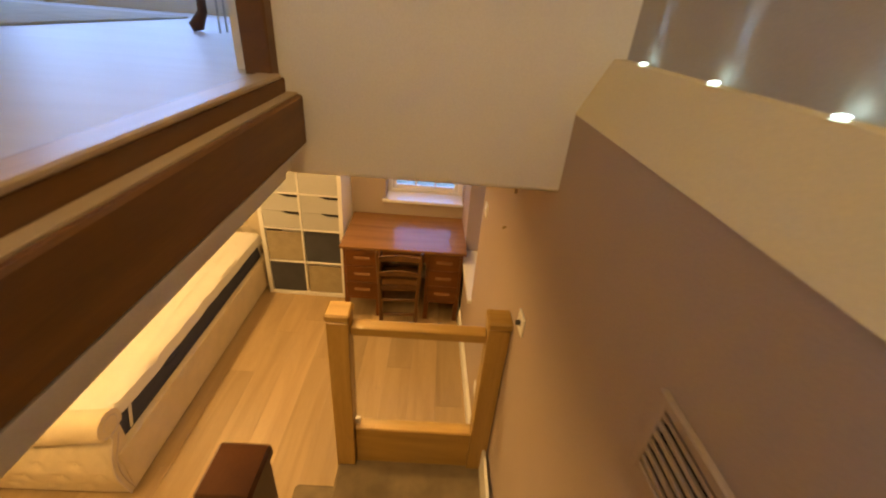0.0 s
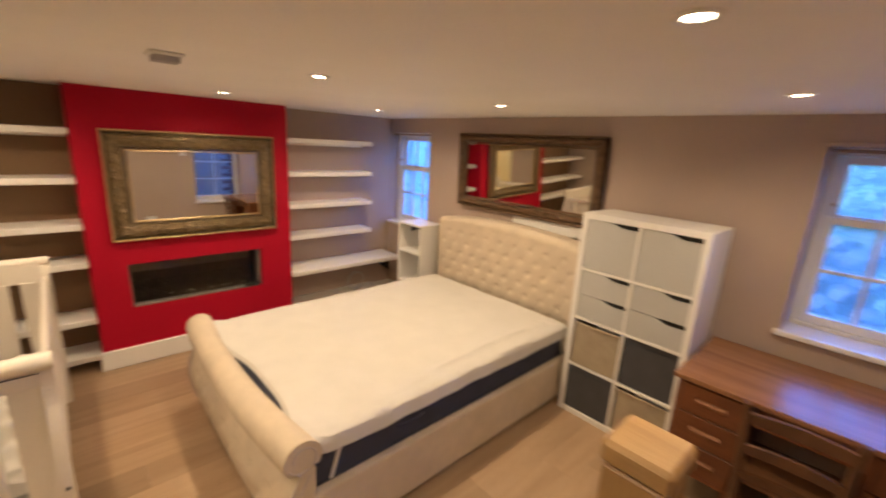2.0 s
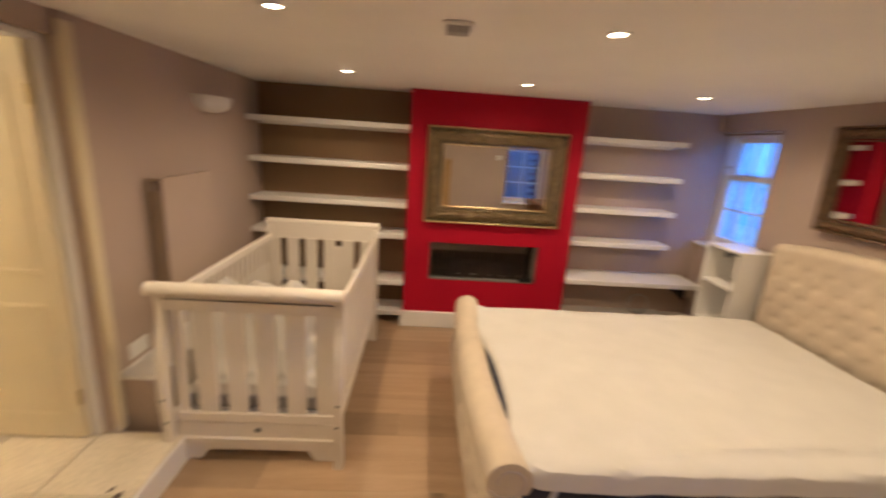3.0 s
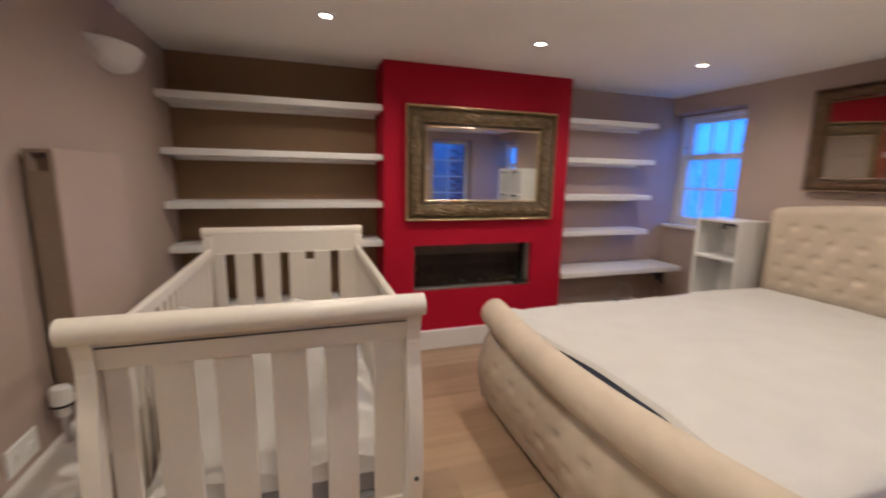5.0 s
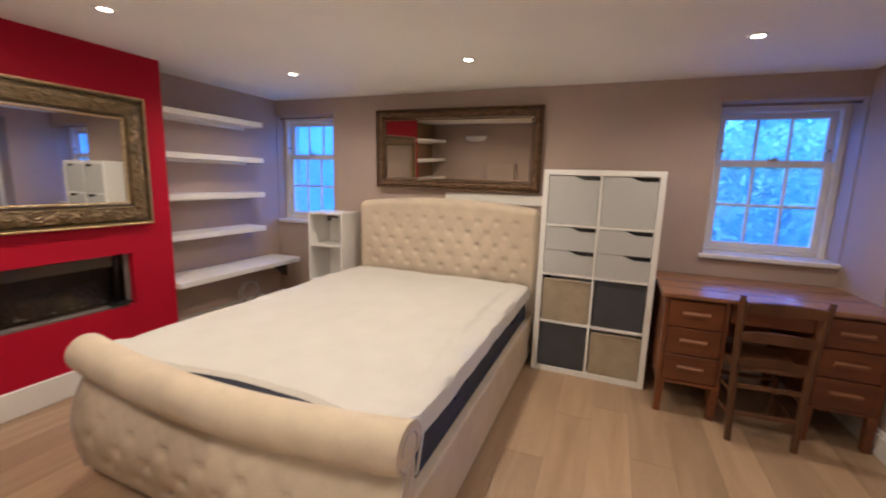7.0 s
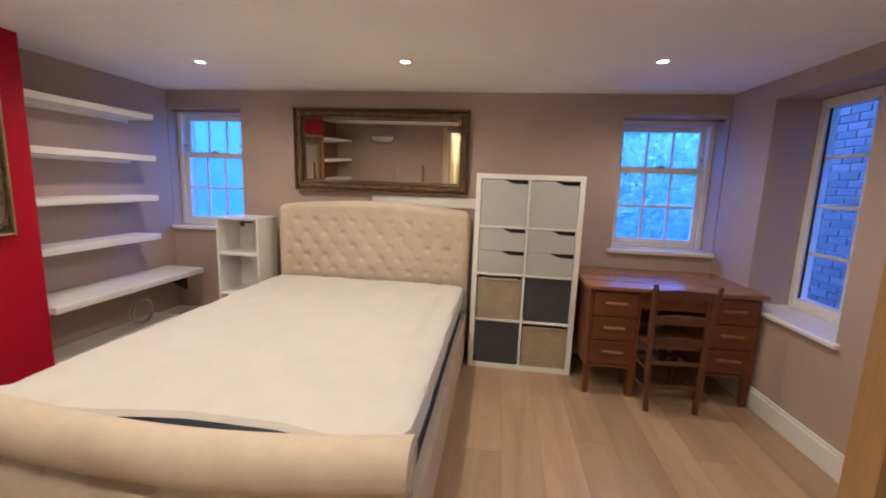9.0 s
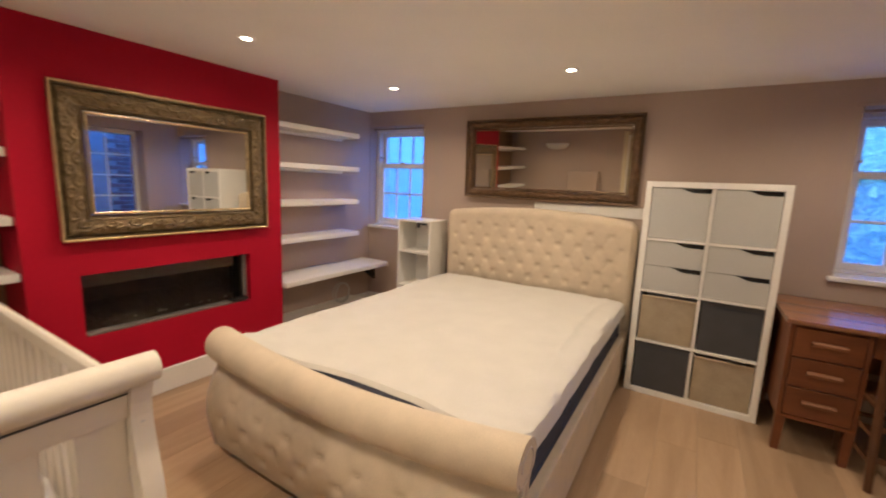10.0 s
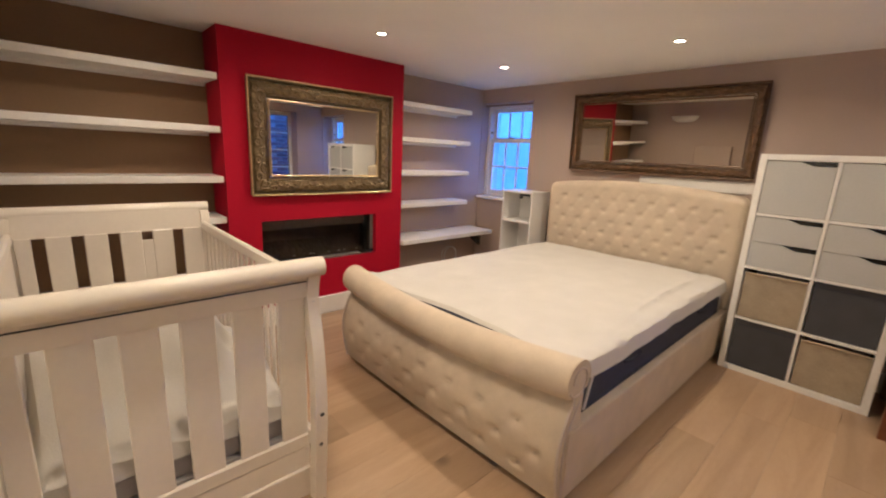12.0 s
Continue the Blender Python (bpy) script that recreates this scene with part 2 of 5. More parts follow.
BEAMWOOD = wood("brown_stained_beam", (0.21, 0.088, 0.030), (0.13, 0.052, 0.018), 0.5, 'y', 0.08)
DESKTOP = wood("lighter_oak_desktop", (0.33, 0.165, 0.082), (0.21, 0.095, 0.044), 0.24, 'x', 0.05)
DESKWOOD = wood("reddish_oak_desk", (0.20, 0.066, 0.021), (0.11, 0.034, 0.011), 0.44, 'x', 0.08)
PULLWOOD = wood("worn_drawer_pull", (0.27, 0.115, 0.047), (0.17, 0.066, 0.026), 0.62, 'x', 0.06)
CHAIRWOOD = wood("brown_chair_timber", (0.15, 0.066, 0.027), (0.075, 0.031, 0.013), 0.42, 'z', 0.06)
PALEBOARD = wood("pale_threshold_board", (0.60, 0.46, 0.33), (0.46, 0.33, 0.22), 0.4, 'y', 0.05)
GLOSSFLOOR = wood("glossy_pale_floor", (0.56, 0.54, 0.50), (0.50, 0.475, 0.43), 0.46, 'x', 0.05)
DARKWOOD = wood("dark_mahogany", (0.10, 0.035, 0.018), (0.05, 0.017, 0.009), 0.3, 'z', 0.05)
PANE = glass_material("window_glass")
# haze over the garden view is put into this glass
HAZEDPANE = hazed_glass_material("hazed_window_glass", 0.22)
FIREGLASS = glass_material("fire_glass", (0.8, 0.78, 0.76))
MIRROR = mirror_material("mirror_glass", (0.86, 0.88, 0.87))
DIMMIRROR = mirror_material("dim_mirror_glass", (0.72, 0.69, 0.62))
LED = glow("downlight_lens", (1.0, 0.80, 0.52), 6.0)
COOLED = glow("uplight_lens", (0.30, 0.62, 1.0), 2.6)


def basket_material():
    m = material("woven_seagrass", (0.37, 0.305, 0.215), 0.85, vary=0.12, scale=12, grain=160, bump=0.3)
    t = m.node_tree
    b = t.nodes["Principled BSDF"]
    co = t.nodes.new("ShaderNodeTexCoord")
    w = t.nodes.new("ShaderNodeTexWave")
    w.wave_type, w.bands_direction = 'BANDS', 'Z'
    w.inputs["Scale"].default_value, w.inputs["Distortion"].default_value, w.inputs["Detail"].default_value = 55, 4.0, 3
    t.links.new(co.outputs["Object"], w.inputs["Vector"])
    bp = t.nodes.new("ShaderNodeBump")
    bp.inputs["Strength"].default_value, bp.inputs["Distance"].default_value = 0.35, 0.003
    t.links.new(w.outputs["Fac"], bp.inputs["Height"])
    t.links.new(bp.outputs[0], b.inputs["Normal"])
    return m


SEAGRASS = basket_material()
BRICKMAT = material("red_brown_brick", (0.27, 0.15, 0.13), 0.85, vary=0.22, scale=10, grain=70, bump=0.5, random_tint=0.25)
MORTAR = material("pale_mortar", (0.42, 0.38, 0.34), 0.95, vary=0.12)
EARTH = material("garden_soil_and_grass", (0.17, 0.21, 0.10), 0.95, vary=0.4, scale=2.5, grain=40, bump=0.8)
STONE = material("garden_stone", (0.16, 0.16, 0.15), 0.9, vary=0.3, scale=6, grain=40, bump=0.8, random_tint=0.2)
LEAF = material("green_leaves", (0.28, 0.40, 0.21), 0.8, vary=0.3, scale=3, grain=30, bump=0.1, spec=0.15)
BARK = material("brown_bark", (0.10, 0.07, 0.045), 0.9, vary=0.3, scale=8, grain=60, bump=0.8)


# ---- building helpers ----
def thing(name, at, label, category, group="", kind=""):
    ob = new(name)
    ob.location = at
    ob.empty_display_size = 0.1
    return tagged(ob, label, category, group, kind)


def part(name, bm, mat, parent=None, label="", smooth=False, at=None):
    """Links a bmesh, built in the parent's frame, as one mesh object under a thing or part."""
    me = bpy.data.meshes.new(name)
    bmesh.ops.recalc_face_normals(bm, faces=bm.faces)
    bm.to_mesh(me)
    bm.free()
    me.materials.append(mat)
    if smooth:
        for p in me.polygons:
            p.use_smooth = True
        me.set_sharp_from_angle(angle=radians(40))
    ob = new(name, me)
    if parent is not None:
        ob.parent = parent
    if at is not None:
        ob.location = at
    if label:
        ob["label"] = label
    return ob


def box(x0, x1, y0, y1, z0, z1, bevel=0.0, bm=None, seg=1):
    bm = bm or bmesh.new()
    m = Matrix.Translation(((x0 + x1) / 2, (y0 + y1) / 2, (z0 + z1) / 2)) @ Matrix.Diagonal((abs(x1 - x0), abs(y1 - y0), abs(z1 - z0), 1))
    made = bmesh.ops.create_cube(bm, size=1, matrix=m)
    if bevel:
        edges = {e for v in made["verts"] for e in v.link_edges}
        bmesh.ops.bevel(bm, geom=list(edges), offset=bevel, segments=seg, affect='EDGES', profile=0.6)
    return bm


def boxes(*rows, bevel=0.0):
    bm = bmesh.new()
    for r in rows:
        box(*r, bevel=bevel, bm=bm)
    return bm


def prism(points, axis, a, b, bm=None, bevel=0.0):
    """A polygon in the two other axes, drawn out along an axis from a to b."""
    bm = bm or bmesh.new()
    put = {'x': lambda p, h: (h, p[0], p[1]), 'y': lambda p, h: (p[0], h, p[1]), 'z': lambda p, h: (p[0], p[1], h)}[axis]
    lo, hi = [[bm.verts.new(put(p, h)) for p in points] for h in (a, b)]
    n = len(points)
    bm.faces.new(lo[::-1])
    bm.faces.new(hi)
    for i in range(n):
        bm.faces.new((lo[i], lo[(i + 1) % n], hi[(i + 1) % n], hi[i]))
    if bevel:
        bmesh.ops.bevel(bm, geom=[e for e in bm.edges if e.calc_face_angle(0) > 0.5], offset=bevel, segments=1, affect='EDGES')
    return bm


def rod(p, q, r0, r1=None, n=12, bm=None):
    bm = bm or bmesh.new()
    p, q = Vector(p), Vector(q)
    turn = (q - p).to_track_quat('Z', 'Y').to_matrix().to_4x4()
    bmesh.ops.create_cone(bm, cap_ends=True, segments=n, radius1=r0, radius2=r0 if r1 is None else r1, depth=(q - p).length,
                          matrix=Matrix.Translation((p + q) / 2) @ turn)
    return bm


def tube(points, r, n=8, bm=None):
    """A round cord or bar through points; r is a radius or one for each point."""
    bm = bm or bmesh.new()
    pts = [Vector(p) for p in points]
    rr = r if isinstance(r, (list, tuple)) else [r] * len(pts)
    rings = []
    for i, p in enumerate(pts):
        way = (pts[min(i + 1, len(pts) - 1)] - pts[max(i - 1, 0)]).normalized()
        side = way.orthogonal().normalized() if i == 0 else (side - way * side.dot(way)).normalized()
        up = way.cross(side)
        rings.append([bm.verts.new(p + rr[i] * (math.cos(2 * math.pi * k / n) * side + math.sin(2 * math.pi * k / n) * up)) for k in range(n)])
    for a, b in zip(rings, rings[1:]):
        for k in range(n):
            bm.faces.new((a[k], a[(k + 1) % n], b[(k + 1) % n], b[k]))
    bm.faces.new(rings[0][::-1])
    bm.faces.new(rings[-1])
    return bm


def lathe(profile, n=20, bm=None, at=(0, 0, 0)):
    """Turned about z: profile of (radius, height)."""
    bm = bm or bmesh.new()
    rings = [[bm.verts.new((at[0] + r * math.cos(2 * math.pi * k / n), at[1] + r * math.sin(2 * math.pi * k / n), at[2] + z)) for k in range(n)] for r, z in profile]
    for a, b in zip(rings, rings[1:]):
        for k in range(n):
            bm.faces.new((a[k], a[(k + 1) % n], b[(k + 1) % n], b[k]))
    bm.faces.new(rings[0][::-1])
    bm.faces.new(rings[-1])
    return bm


def sheet(fn, nu, nv, bm=None):
    """A surface fn(u, v) -> point, u and v from 0 to 1."""
    bm = bm or bmesh.new()
    g = [[bm.verts.new(fn(i / nu, j / nv)) for j in range(nv + 1)] for i in range(nu + 1)]
    for i in range(nu):
        for j in range(nv):
            bm.faces.new((g[i][j], g[i + 1][j], g[i + 1][j + 1], g[i][j + 1]))
    return bm


def structure(name, bm, mat, label, category, at=None, turn=None):
    ob = part(name, bm, mat, at=at)
    if turn is not None:
        ob.matrix_world = turn
    return tagged(ob, label, category, kind="structure")


def wall_with_holes(u0, u1, z0, z1, w0, w1, holes, place):
    """Boxes round rectangular holes (ua, ub, za, zb); place(u0, u1, w0, w1, z0, z1) gives box limits."""
    bm = bmesh.new()
    us = sorted({u0, u1, *[h[0] for h in holes], *[h[1] for h in holes]})
    zs = sorted({z0, z1, *[h[2] for h in holes], *[h[3] for h in holes]})
    for a, b in zip(us, us[1:]):
        for c, d in zip(zs, zs[1:]):
            if not any(h[0] < (a + b) / 2 < h[1] and h[2] < (c + d) / 2 < h[3] for h in holes):
                box(*place(a, b, w0, w1, c, d), bm=bm)
    bmesh.ops.remove_doubles(bm, verts=bm.verts, dist=1e-5)
    bm.verts.index_update()
    same = {}
    for f in bm.faces:
        same.setdefault(frozenset(v.index for v in f.verts), []).append(f)
    bmesh.ops.delete(bm, geom=[f for fs in same.values() if len(fs) > 1 for f in fs], context='FACES')
    return bm


# ---- the room ----
floor = structure("floor", box(-4.7, 0.75, -0.55, NORTH + 0.1, -0.12, -0.012), GROUT, "pale oak plank floor of the basement bedroom", "floor")

ceiling = structure("ceiling", boxes((-4.75, -0.47, -2.4, NORTH + 0.35, CEIL, 2.20), (-0.47, 0.80, 1.33, NORTH + 0.35, CEIL, 2.20)), WHITE,
                    "low white plastered ceiling with recessed downlights", "ceiling")

W1 = (-4.425, -3.72, 0.92, 1.975)
W2 = (-0.505, 0.262, 0.915, 1.965)
wall_north = structure("wall_north", wall_with_holes(-4.75, 0.80, -0.1, CEIL, NORTH, NORTH + 0.34, [W1, W2], lambda a, b, c, d, e, f: (a, b, c, d, e, f)),
                       TAUPE, "taupe painted wall behind the bed with two windows", "wall")
wall_west = structure("wall_west", box(WEST - 0.25, WEST, 1.6, NORTH, -0.1, CEIL), TAUPE, "taupe painted wall behind the alcove shelves", "wall")
# crib-side stretch of the west wall has a darker, browner colour
structure("wall_west_crib", box(WEST - 0.25, WEST, -0.8, 1.6, -0.1, CEIL), BROWNWALL, "wall behind the crib-side alcove shelves, browner and darker", "wall")

# east wall, in its own frame: u runs south from the north-east corner, w outwards
EAST_TURN = Matrix.Translation((0.27, 3.78, 0)) @ Matrix.Rotation(math.atan(0.04), 4, 'Z')
EW = (0.472, 1.215, 0.655, 2.0)
wall_east = structure("wall_east", wall_with_holes(-0.05, 6.2, -0.1, 2.355, 0.0, 0.36, [EW], lambda a, b, c, d, e, f: (c, d, -b, -a, e, f)),
                      TAUPE, "taupe painted wall running up beside the stairs", "wall", turn=EAST_TURN)
band = structure("trim", prism([(-0.003, 2.355), (0.07, 2.506), (0.36, 2.512), (0.36, 2.355)], 'y', -6.2, -2.58), CREAM, "cream painted band with a ledge above the stairs", "trim", turn=EAST_TURN)
structure("wall_stair_east", box(0.105, 0.36, -6.2, -2.50, 2.504, 4.8), GREYWALL, "grey wall above the stair ledge lit by small uplights", "wall", turn=EAST_TURN)

# chimney breast with a slot for the fire
CX, CY0, CY1 = -4.11, 0.875, 2.386
FY0, FY1, FZ0, FZ1 = 1.10, 2.105, 0.475, 0.828
chimney = structure("chimney_breast", wall_with_holes(CY0, CY1, 0.0, CEIL, WEST, CX, [(FY0, FY1, FZ0, FZ1)], lambda a, b, c, d, e, f: (c, d, a, b, e, f)), RED,
                    "crimson painted chimney breast with a slot fireplace", "wall")

# south wall, with the opening to the hall
DX0, DX1 = -2.36, -1.60
structure("wall_south", boxes((-4.75, DX0, SOUTH - 0.16, SOUTH, -0.1, CEIL), (DX1, -0.62, SOUTH - 0.16, SOUTH + 0.05, -0.1, CEIL), (DX0, DX1, SOUTH - 0.16, SOUTH - 0.02, 2.03, CEIL)),
          TAUPE, "taupe painted wall opposite the bed", "wall")
structure("wall_ledge", boxes((WEST, -2.415, SOUTH, -0.325, 0.0, 0.425), (DX1 - 0.02, -0.62, SOUTH + 0.05, -0.20, 0.0, 0.425)), TAUPE, "low boxed plinth along the wall", "ledge")
structure("ledge_top", boxes((WEST, -2.40, SOUTH, -0.305, 0.425, 0.447), (DX1 - 0.035, -0.62, SOUTH + 0.05, -0.185, 0.425, 0.447), bevel=0.004), GLOSS, "white painted board on the plinth", "ledge")
structure("wall_hall", boxes((DX0 - 0.12, DX0, -2.4, SOUTH - 0.16, -0.1, 2.4), (DX1, DX1 + 0.12, -2.4, SOUTH - 0.16, -0.1, 2.4), (DX0 - 0.12, DX1 + 0.12, -2.5, -2.4, -0.1, 2.4)),
          CREAM, "cream painted hall walls beyond the doorway", "wall")
structure("wall_stair_south", boxes((-0.62, 0.7, -2.5, -2.35, -0.1, 4.8), (-0.62, -0.50, -2.4, -0.36, -0.1, CEIL)), TAUPE, "wall closing the stairwell", "wall")

# baseboards
structure("baseboard", boxes((WEST + 0.001, WEST + 0.02, CY1, NORTH, 0, 0.14), (WEST + 0.02, 0.26, NORTH - 0.02, NORTH, 0, 0.145),
                             (CX, CX + 0.022, CY0 - 0.02, CY1 + 0.02, 0, 0.155), (DX1, -0.62, -0.2, -0.18, 0, 0.12), bevel=0.004), GLOSS, "white moulded skirting board", "skirting")
structure("baseboard_east", boxes((-0.022, 0.0, -2.38, 0.0, 0, 0.122), (-0.014, 0.0, -2.38, 0.0, 0.122, 0.142), bevel=0.004), GLOSS, "white moulded skirting board", "skirting", turn=EAST_TURN)

# tiled step up into the hall
step = structure("hall_floor", box(DX0, DX1 + 0.1, -2.4, -0.16, -0.1, 0.135), GROUT, "raised cream tiled step at the hall doorway", "floor")
structure("step_edge", box(DX0, DX1 - 0.02, -0.16, -0.145, 0.0, 0.145, bevel=0.003), GLOSS, "white painted edge of the tiled step", "trim")


# ---- windows ----
def sash(parent, x0, x1, z0, z1, y, cols, rows, deep=0.035, stile=0.042, bar=0.018):
    """One sash with its glazing bars and panes."""
    s = part("sash", boxes((x0, x0 + stile, y, y + deep, z0, z1), (x1 - stile, x1, y, y + deep, z0, z1),
                           (x0 + stile, x1 - stile, y, y + deep, z1 - stile, z1), (x0 + stile, x1 - stile, y, y + deep, z0, z0 + stile * 1.2), bevel=0.003), GLOSS, parent)
    gx0, gx1, gz0, gz1 = x0 + stile, x1 - stile, z0 + stile * 1.2, z1 - stile
    for i in range(1, cols):
        gx = gx0 + (gx1 - gx0) * i / cols
        part("glazing_bar", box(gx - bar / 2, gx + bar / 2, y + 0.006, y + deep - 0.004, gz0, gz1, bevel=0.003), GLOSS, s)
    for j in range(1, rows):
        gz = gz0 + (gz1 - gz0) * j / rows
        part("glazing_bar", box(gx0, gx1, y + 0.004, y + deep - 0.006, gz - bar / 2, gz + bar / 2, bevel=0.003), GLOSS, s)
    p = part("pane", box(gx0 - 0.004, gx1 + 0.004, y + deep / 2 - 0.002, y + deep / 2 + 0.002, gz0 - 0.004, gz1 + 0.004), HAZEDPANE, s)
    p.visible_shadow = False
    return s


def sash_window(name, x0, x1, z0, z1, label, left_sill, back=0.19):
    w = thing(name, (0, 0, 0), label, "window", kind="structure")
    yf = NORTH + back
    part("window_frame", boxes((x0, x0 + 0.04, yf, yf + 0.12, z0, z1), (x1 - 0.04, x1, yf, yf + 0.12, z0, z1), (x0 + 0.04, x1 - 0.04, yf, yf + 0.12, z1 - 0.045, z1),
                               (x0 + 0.04, x1 - 0.04, yf + 0.01, yf + 0.12, z0, z0 + 0.022), bevel=0.004), GLOSS, w)
    mid = z0 + 0.022 + (z1 - z0 - 0.067) * 0.635
    sash(w, x0 + 0.042, x1 - 0.042, z0 + 0.024, mid + 0.02, yf + 0.022, 3, 2)
    sash(w, x0 + 0.042, x1 - 0.042, mid - 0.02, z1 - 0.047, yf + 0.064, 3, 1)
    part("sash_lock", boxes(((x0 + x1) / 2 - 0.03, (x0 + x1) / 2 + 0.03, yf + 0.012, yf + 0.03, mid + 0.02, mid + 0.033), ((x0 + x1) / 2 - 0.008, (x0 + x1) / 2 + 0.03, yf + 0.0, yf + 0.016, mid + 0.03, mid + 0.042)), BRASS, w, "aged brass sash lock")
    for sx in (x0 + 0.07, x1 - 0.085):
        part("sash_stop", rod((sx, yf + 0.02, mid + 0.09), (sx, yf - 0.012, mid + 0.09), 0.011), BRASS, w, "small brass sash stop")
    part("window_sill", box(left_sill, min(x1 + 0.03, 0.268), NORTH - 0.035, yf + 0.01, z0 - 0.03, z0 + 0.003, bevel=0.006), SILLPAINT, w)
    part("blind_rail", rod((x0 + 0.01, NORTH + 0.05, z1 - 0.022), (x1 - 0.012, NORTH + 0.05, z1 - 0.022), 0.009), OLIVE, w, "thin dark rail under the lintel")
    part("lintel", box(left_sill, min(x1 + 0.01, 0.268), NORTH - 0.012, yf, z1 - 0.002, z1 + 0.02, bevel=0.003), TAUPE, w, "taupe plastered lintel edge")
    return w


sash_window("window_1", *W1, "white timber sash window in the alcove corner", WEST + 0.004, 0.11)
sash_window("window_2", *W2, "white timber sash window over the desk", W2[0] - 0.03)

# casement in the deep east reveal, built in the east wall's frame
w3 = thing("window_3", (0, 0, 0), "white timber casement window looking onto brickwork", "window", kind="structure")
w3.matrix_world = EAST_TURN
u0, u1, z0, z1 = EW
part("window_frame", boxes((0.27, 0.35, -u0 - 0.055, -u0, z0, z1), (0.27, 0.35, -u1, -u1 + 0.055, z0, z1), (0.27, 0.35, -u1 + 0.055, -u0 - 0.055, z1 - 0.06, z1), (0.27, 0.35, -u1 + 0.055, -u0 - 0.055, z0, z0 + 0.07), bevel=0.005), GLOSS, w3)
part("gasket", boxes((0.288, 0.295, -u0 - 0.068, -u0 - 0.055, z0 + 0.07, z1 - 0.06), (0.288, 0.295, -u1 + 0.055, -u1 + 0.068, z0 + 0.07, z1 - 0.06)), BLACK, w3, "black rubber glazing gasket")
for k in (1, 2, 3):
    zz = z0 + 0.07 + (z1 - z0 - 0.13) * k / 4
    part("glazing_bar", box(0.30, 0.32, -u1 + 0.055, -u0 - 0.055, zz - 0.009, zz + 0.009), GLOSS, w3)
part("glazing_bar", box(0.30, 0.32, -(u0 + u1) / 2 - 0.009, -(u0 + u1) / 2 + 0.009, z0 + 0.07, z1 - 0.06), GLOSS, w3)
pane = part("pane", box(0.306, 0.31, -u1 + 0.05, -u0 - 0.05, z0 + 0.06, z1 - 0.05), PANE, w3)
pane.visible_shadow = False
part("window_sill", box(-0.03, 0.275, -u1 - 0.03, -u0 + 0.03, z0 - 0.028, z0 + 0.003, bevel=0.008), GLOSS, w3, "white painted deep window sill")


# ---- stairs, landing and the floor above ----
LAND = 0.36
RISE, GOING, SX0 = (UPPER - LAND) / 11, 0.222, -0.45
stairs = thing("staircase", (0, 0, 0), "brown carpeted staircase with an oak balustrade at the landing", "staircase", kind="structure")
part("landing", box(SX0, 0.352, 0.85, 1.40, 0.0, LAND, bevel=0.01), CARPET, stairs)
part("lower_step", box(-0.70, SX0, 0.80, 1.345, 0.0, LAND / 2, bevel=0.015), CARPET, stairs, "worn grey brown carpet on the lowest step")
for k in range(1, 11):
    y1 = 0.85 - GOING * (k - 1)
    part("stair_tread", box(SX0, east(y1) - 0.02, y1 - GOING - 0.02, y1, LAND + RISE * k - RISE - 0.02, LAND + RISE * k, bevel=0.012), CARPET, stairs)
part("wall_string", prism([(1.40, LAND), (1.40, LAND + 0.17), (0.93, LAND + 0.17), (-1.55, UPPER + 0.17), (-1.55, UPPER - 0.1), (0.75, LAND)], 'x', 0.335, 0.352), GLOSS, stairs, "white painted stair string against the wall")


def newel(x, y):
    p = part("newel_post", boxes((x, x + 0.10, y, y + 0.10, 0.0, 1.372), bevel=0.004), OAK, stairs)
    part("newel_cap", box(x - 0.006, x + 0.106, y - 0.006, y + 0.106, 1.376, 1.418, bevel=0.008), OAKX, p)
    return p


newel(-0.456, 1.362)
# this post's shade is put into its colour, with dark wood instead of oak
shaded_newel = part("newel_post", box(-0.366, -0.284, 0.34, 0.43, 0.70, 1.862, bevel=0.004), DARKWOOD, stairs, "newel post halfway up the flight, coloured dark for its shade")
part("newel_cap", box(-0.372, -0.278, 0.334, 0.436, 1.864, 1.892, bevel=0.006), DARKWOOD, shaded_newel)
newel(0.262, 1.376)
part("handrail", box(-0.356, 0.262, 1.385, 1.453, 1.285, 1.335, bevel=0.012, seg=2), OAKX, stairs)
part("landing_string", box(-0.356, 0.262, 1.39, 1.43, 0.28, 0.62, bevel=0.004), OAKX, stairs)
part("base_rail", box(-0.356, 0.262, 1.378, 1.45, 0.62, 0.65, bevel=0.006), OAKX, stairs)
gp = part("glass_panel", box(-0.354, 0.260, 1.412, 1.420, 0.652, 1.284), PANE, stairs, "clear glass balustrade panel")
gp.visible_shadow = False
part("glass_clip", boxes((-0.356, -0.33, 1.405, 1.427, 0.655, 0.69)), METAL, stairs, "steel glass clip")

structure("wall_bulkhead", box(-0.488, 0.80, 1.205, 1.328, 2.108, 4.8, bevel=0.022, seg=4), WHITE, "white plastered bulkhead over the stair opening", "wall")
structure("stair_soffit", box(-0.486, -0.414, -2.3, 1.203, 2.203, 2.2095), WHITE, "white plastered strip under the stair beam", "trim")
structure("stair_fascia", box(-0.58, -0.487, -2.3, 1.204, 2.088, 2.2095, bevel=0.004), WHITE, "white plastered edge of the upper floor", "trim")
structure("stair_beam", box(-0.52, -0.412, -2.3, 1.203, 2.210, 2.350, bevel=0.005), BEAMWOOD, "brown stained timber beam along the stair opening", "beam")
structure("nosing_board", box(-0.56, -0.458, -2.3, 1.203, 2.350, 2.392, bevel=0.003), BEAMWOOD, "dark timber upstand above the stair beam", "trim")
structure("beam_ledge", box(-0.456, -0.426, -2.3, 1.203, 2.349, 2.355, bevel=0.001), PALEBOARD, "pale ledge strip along the stair beam", "trim")
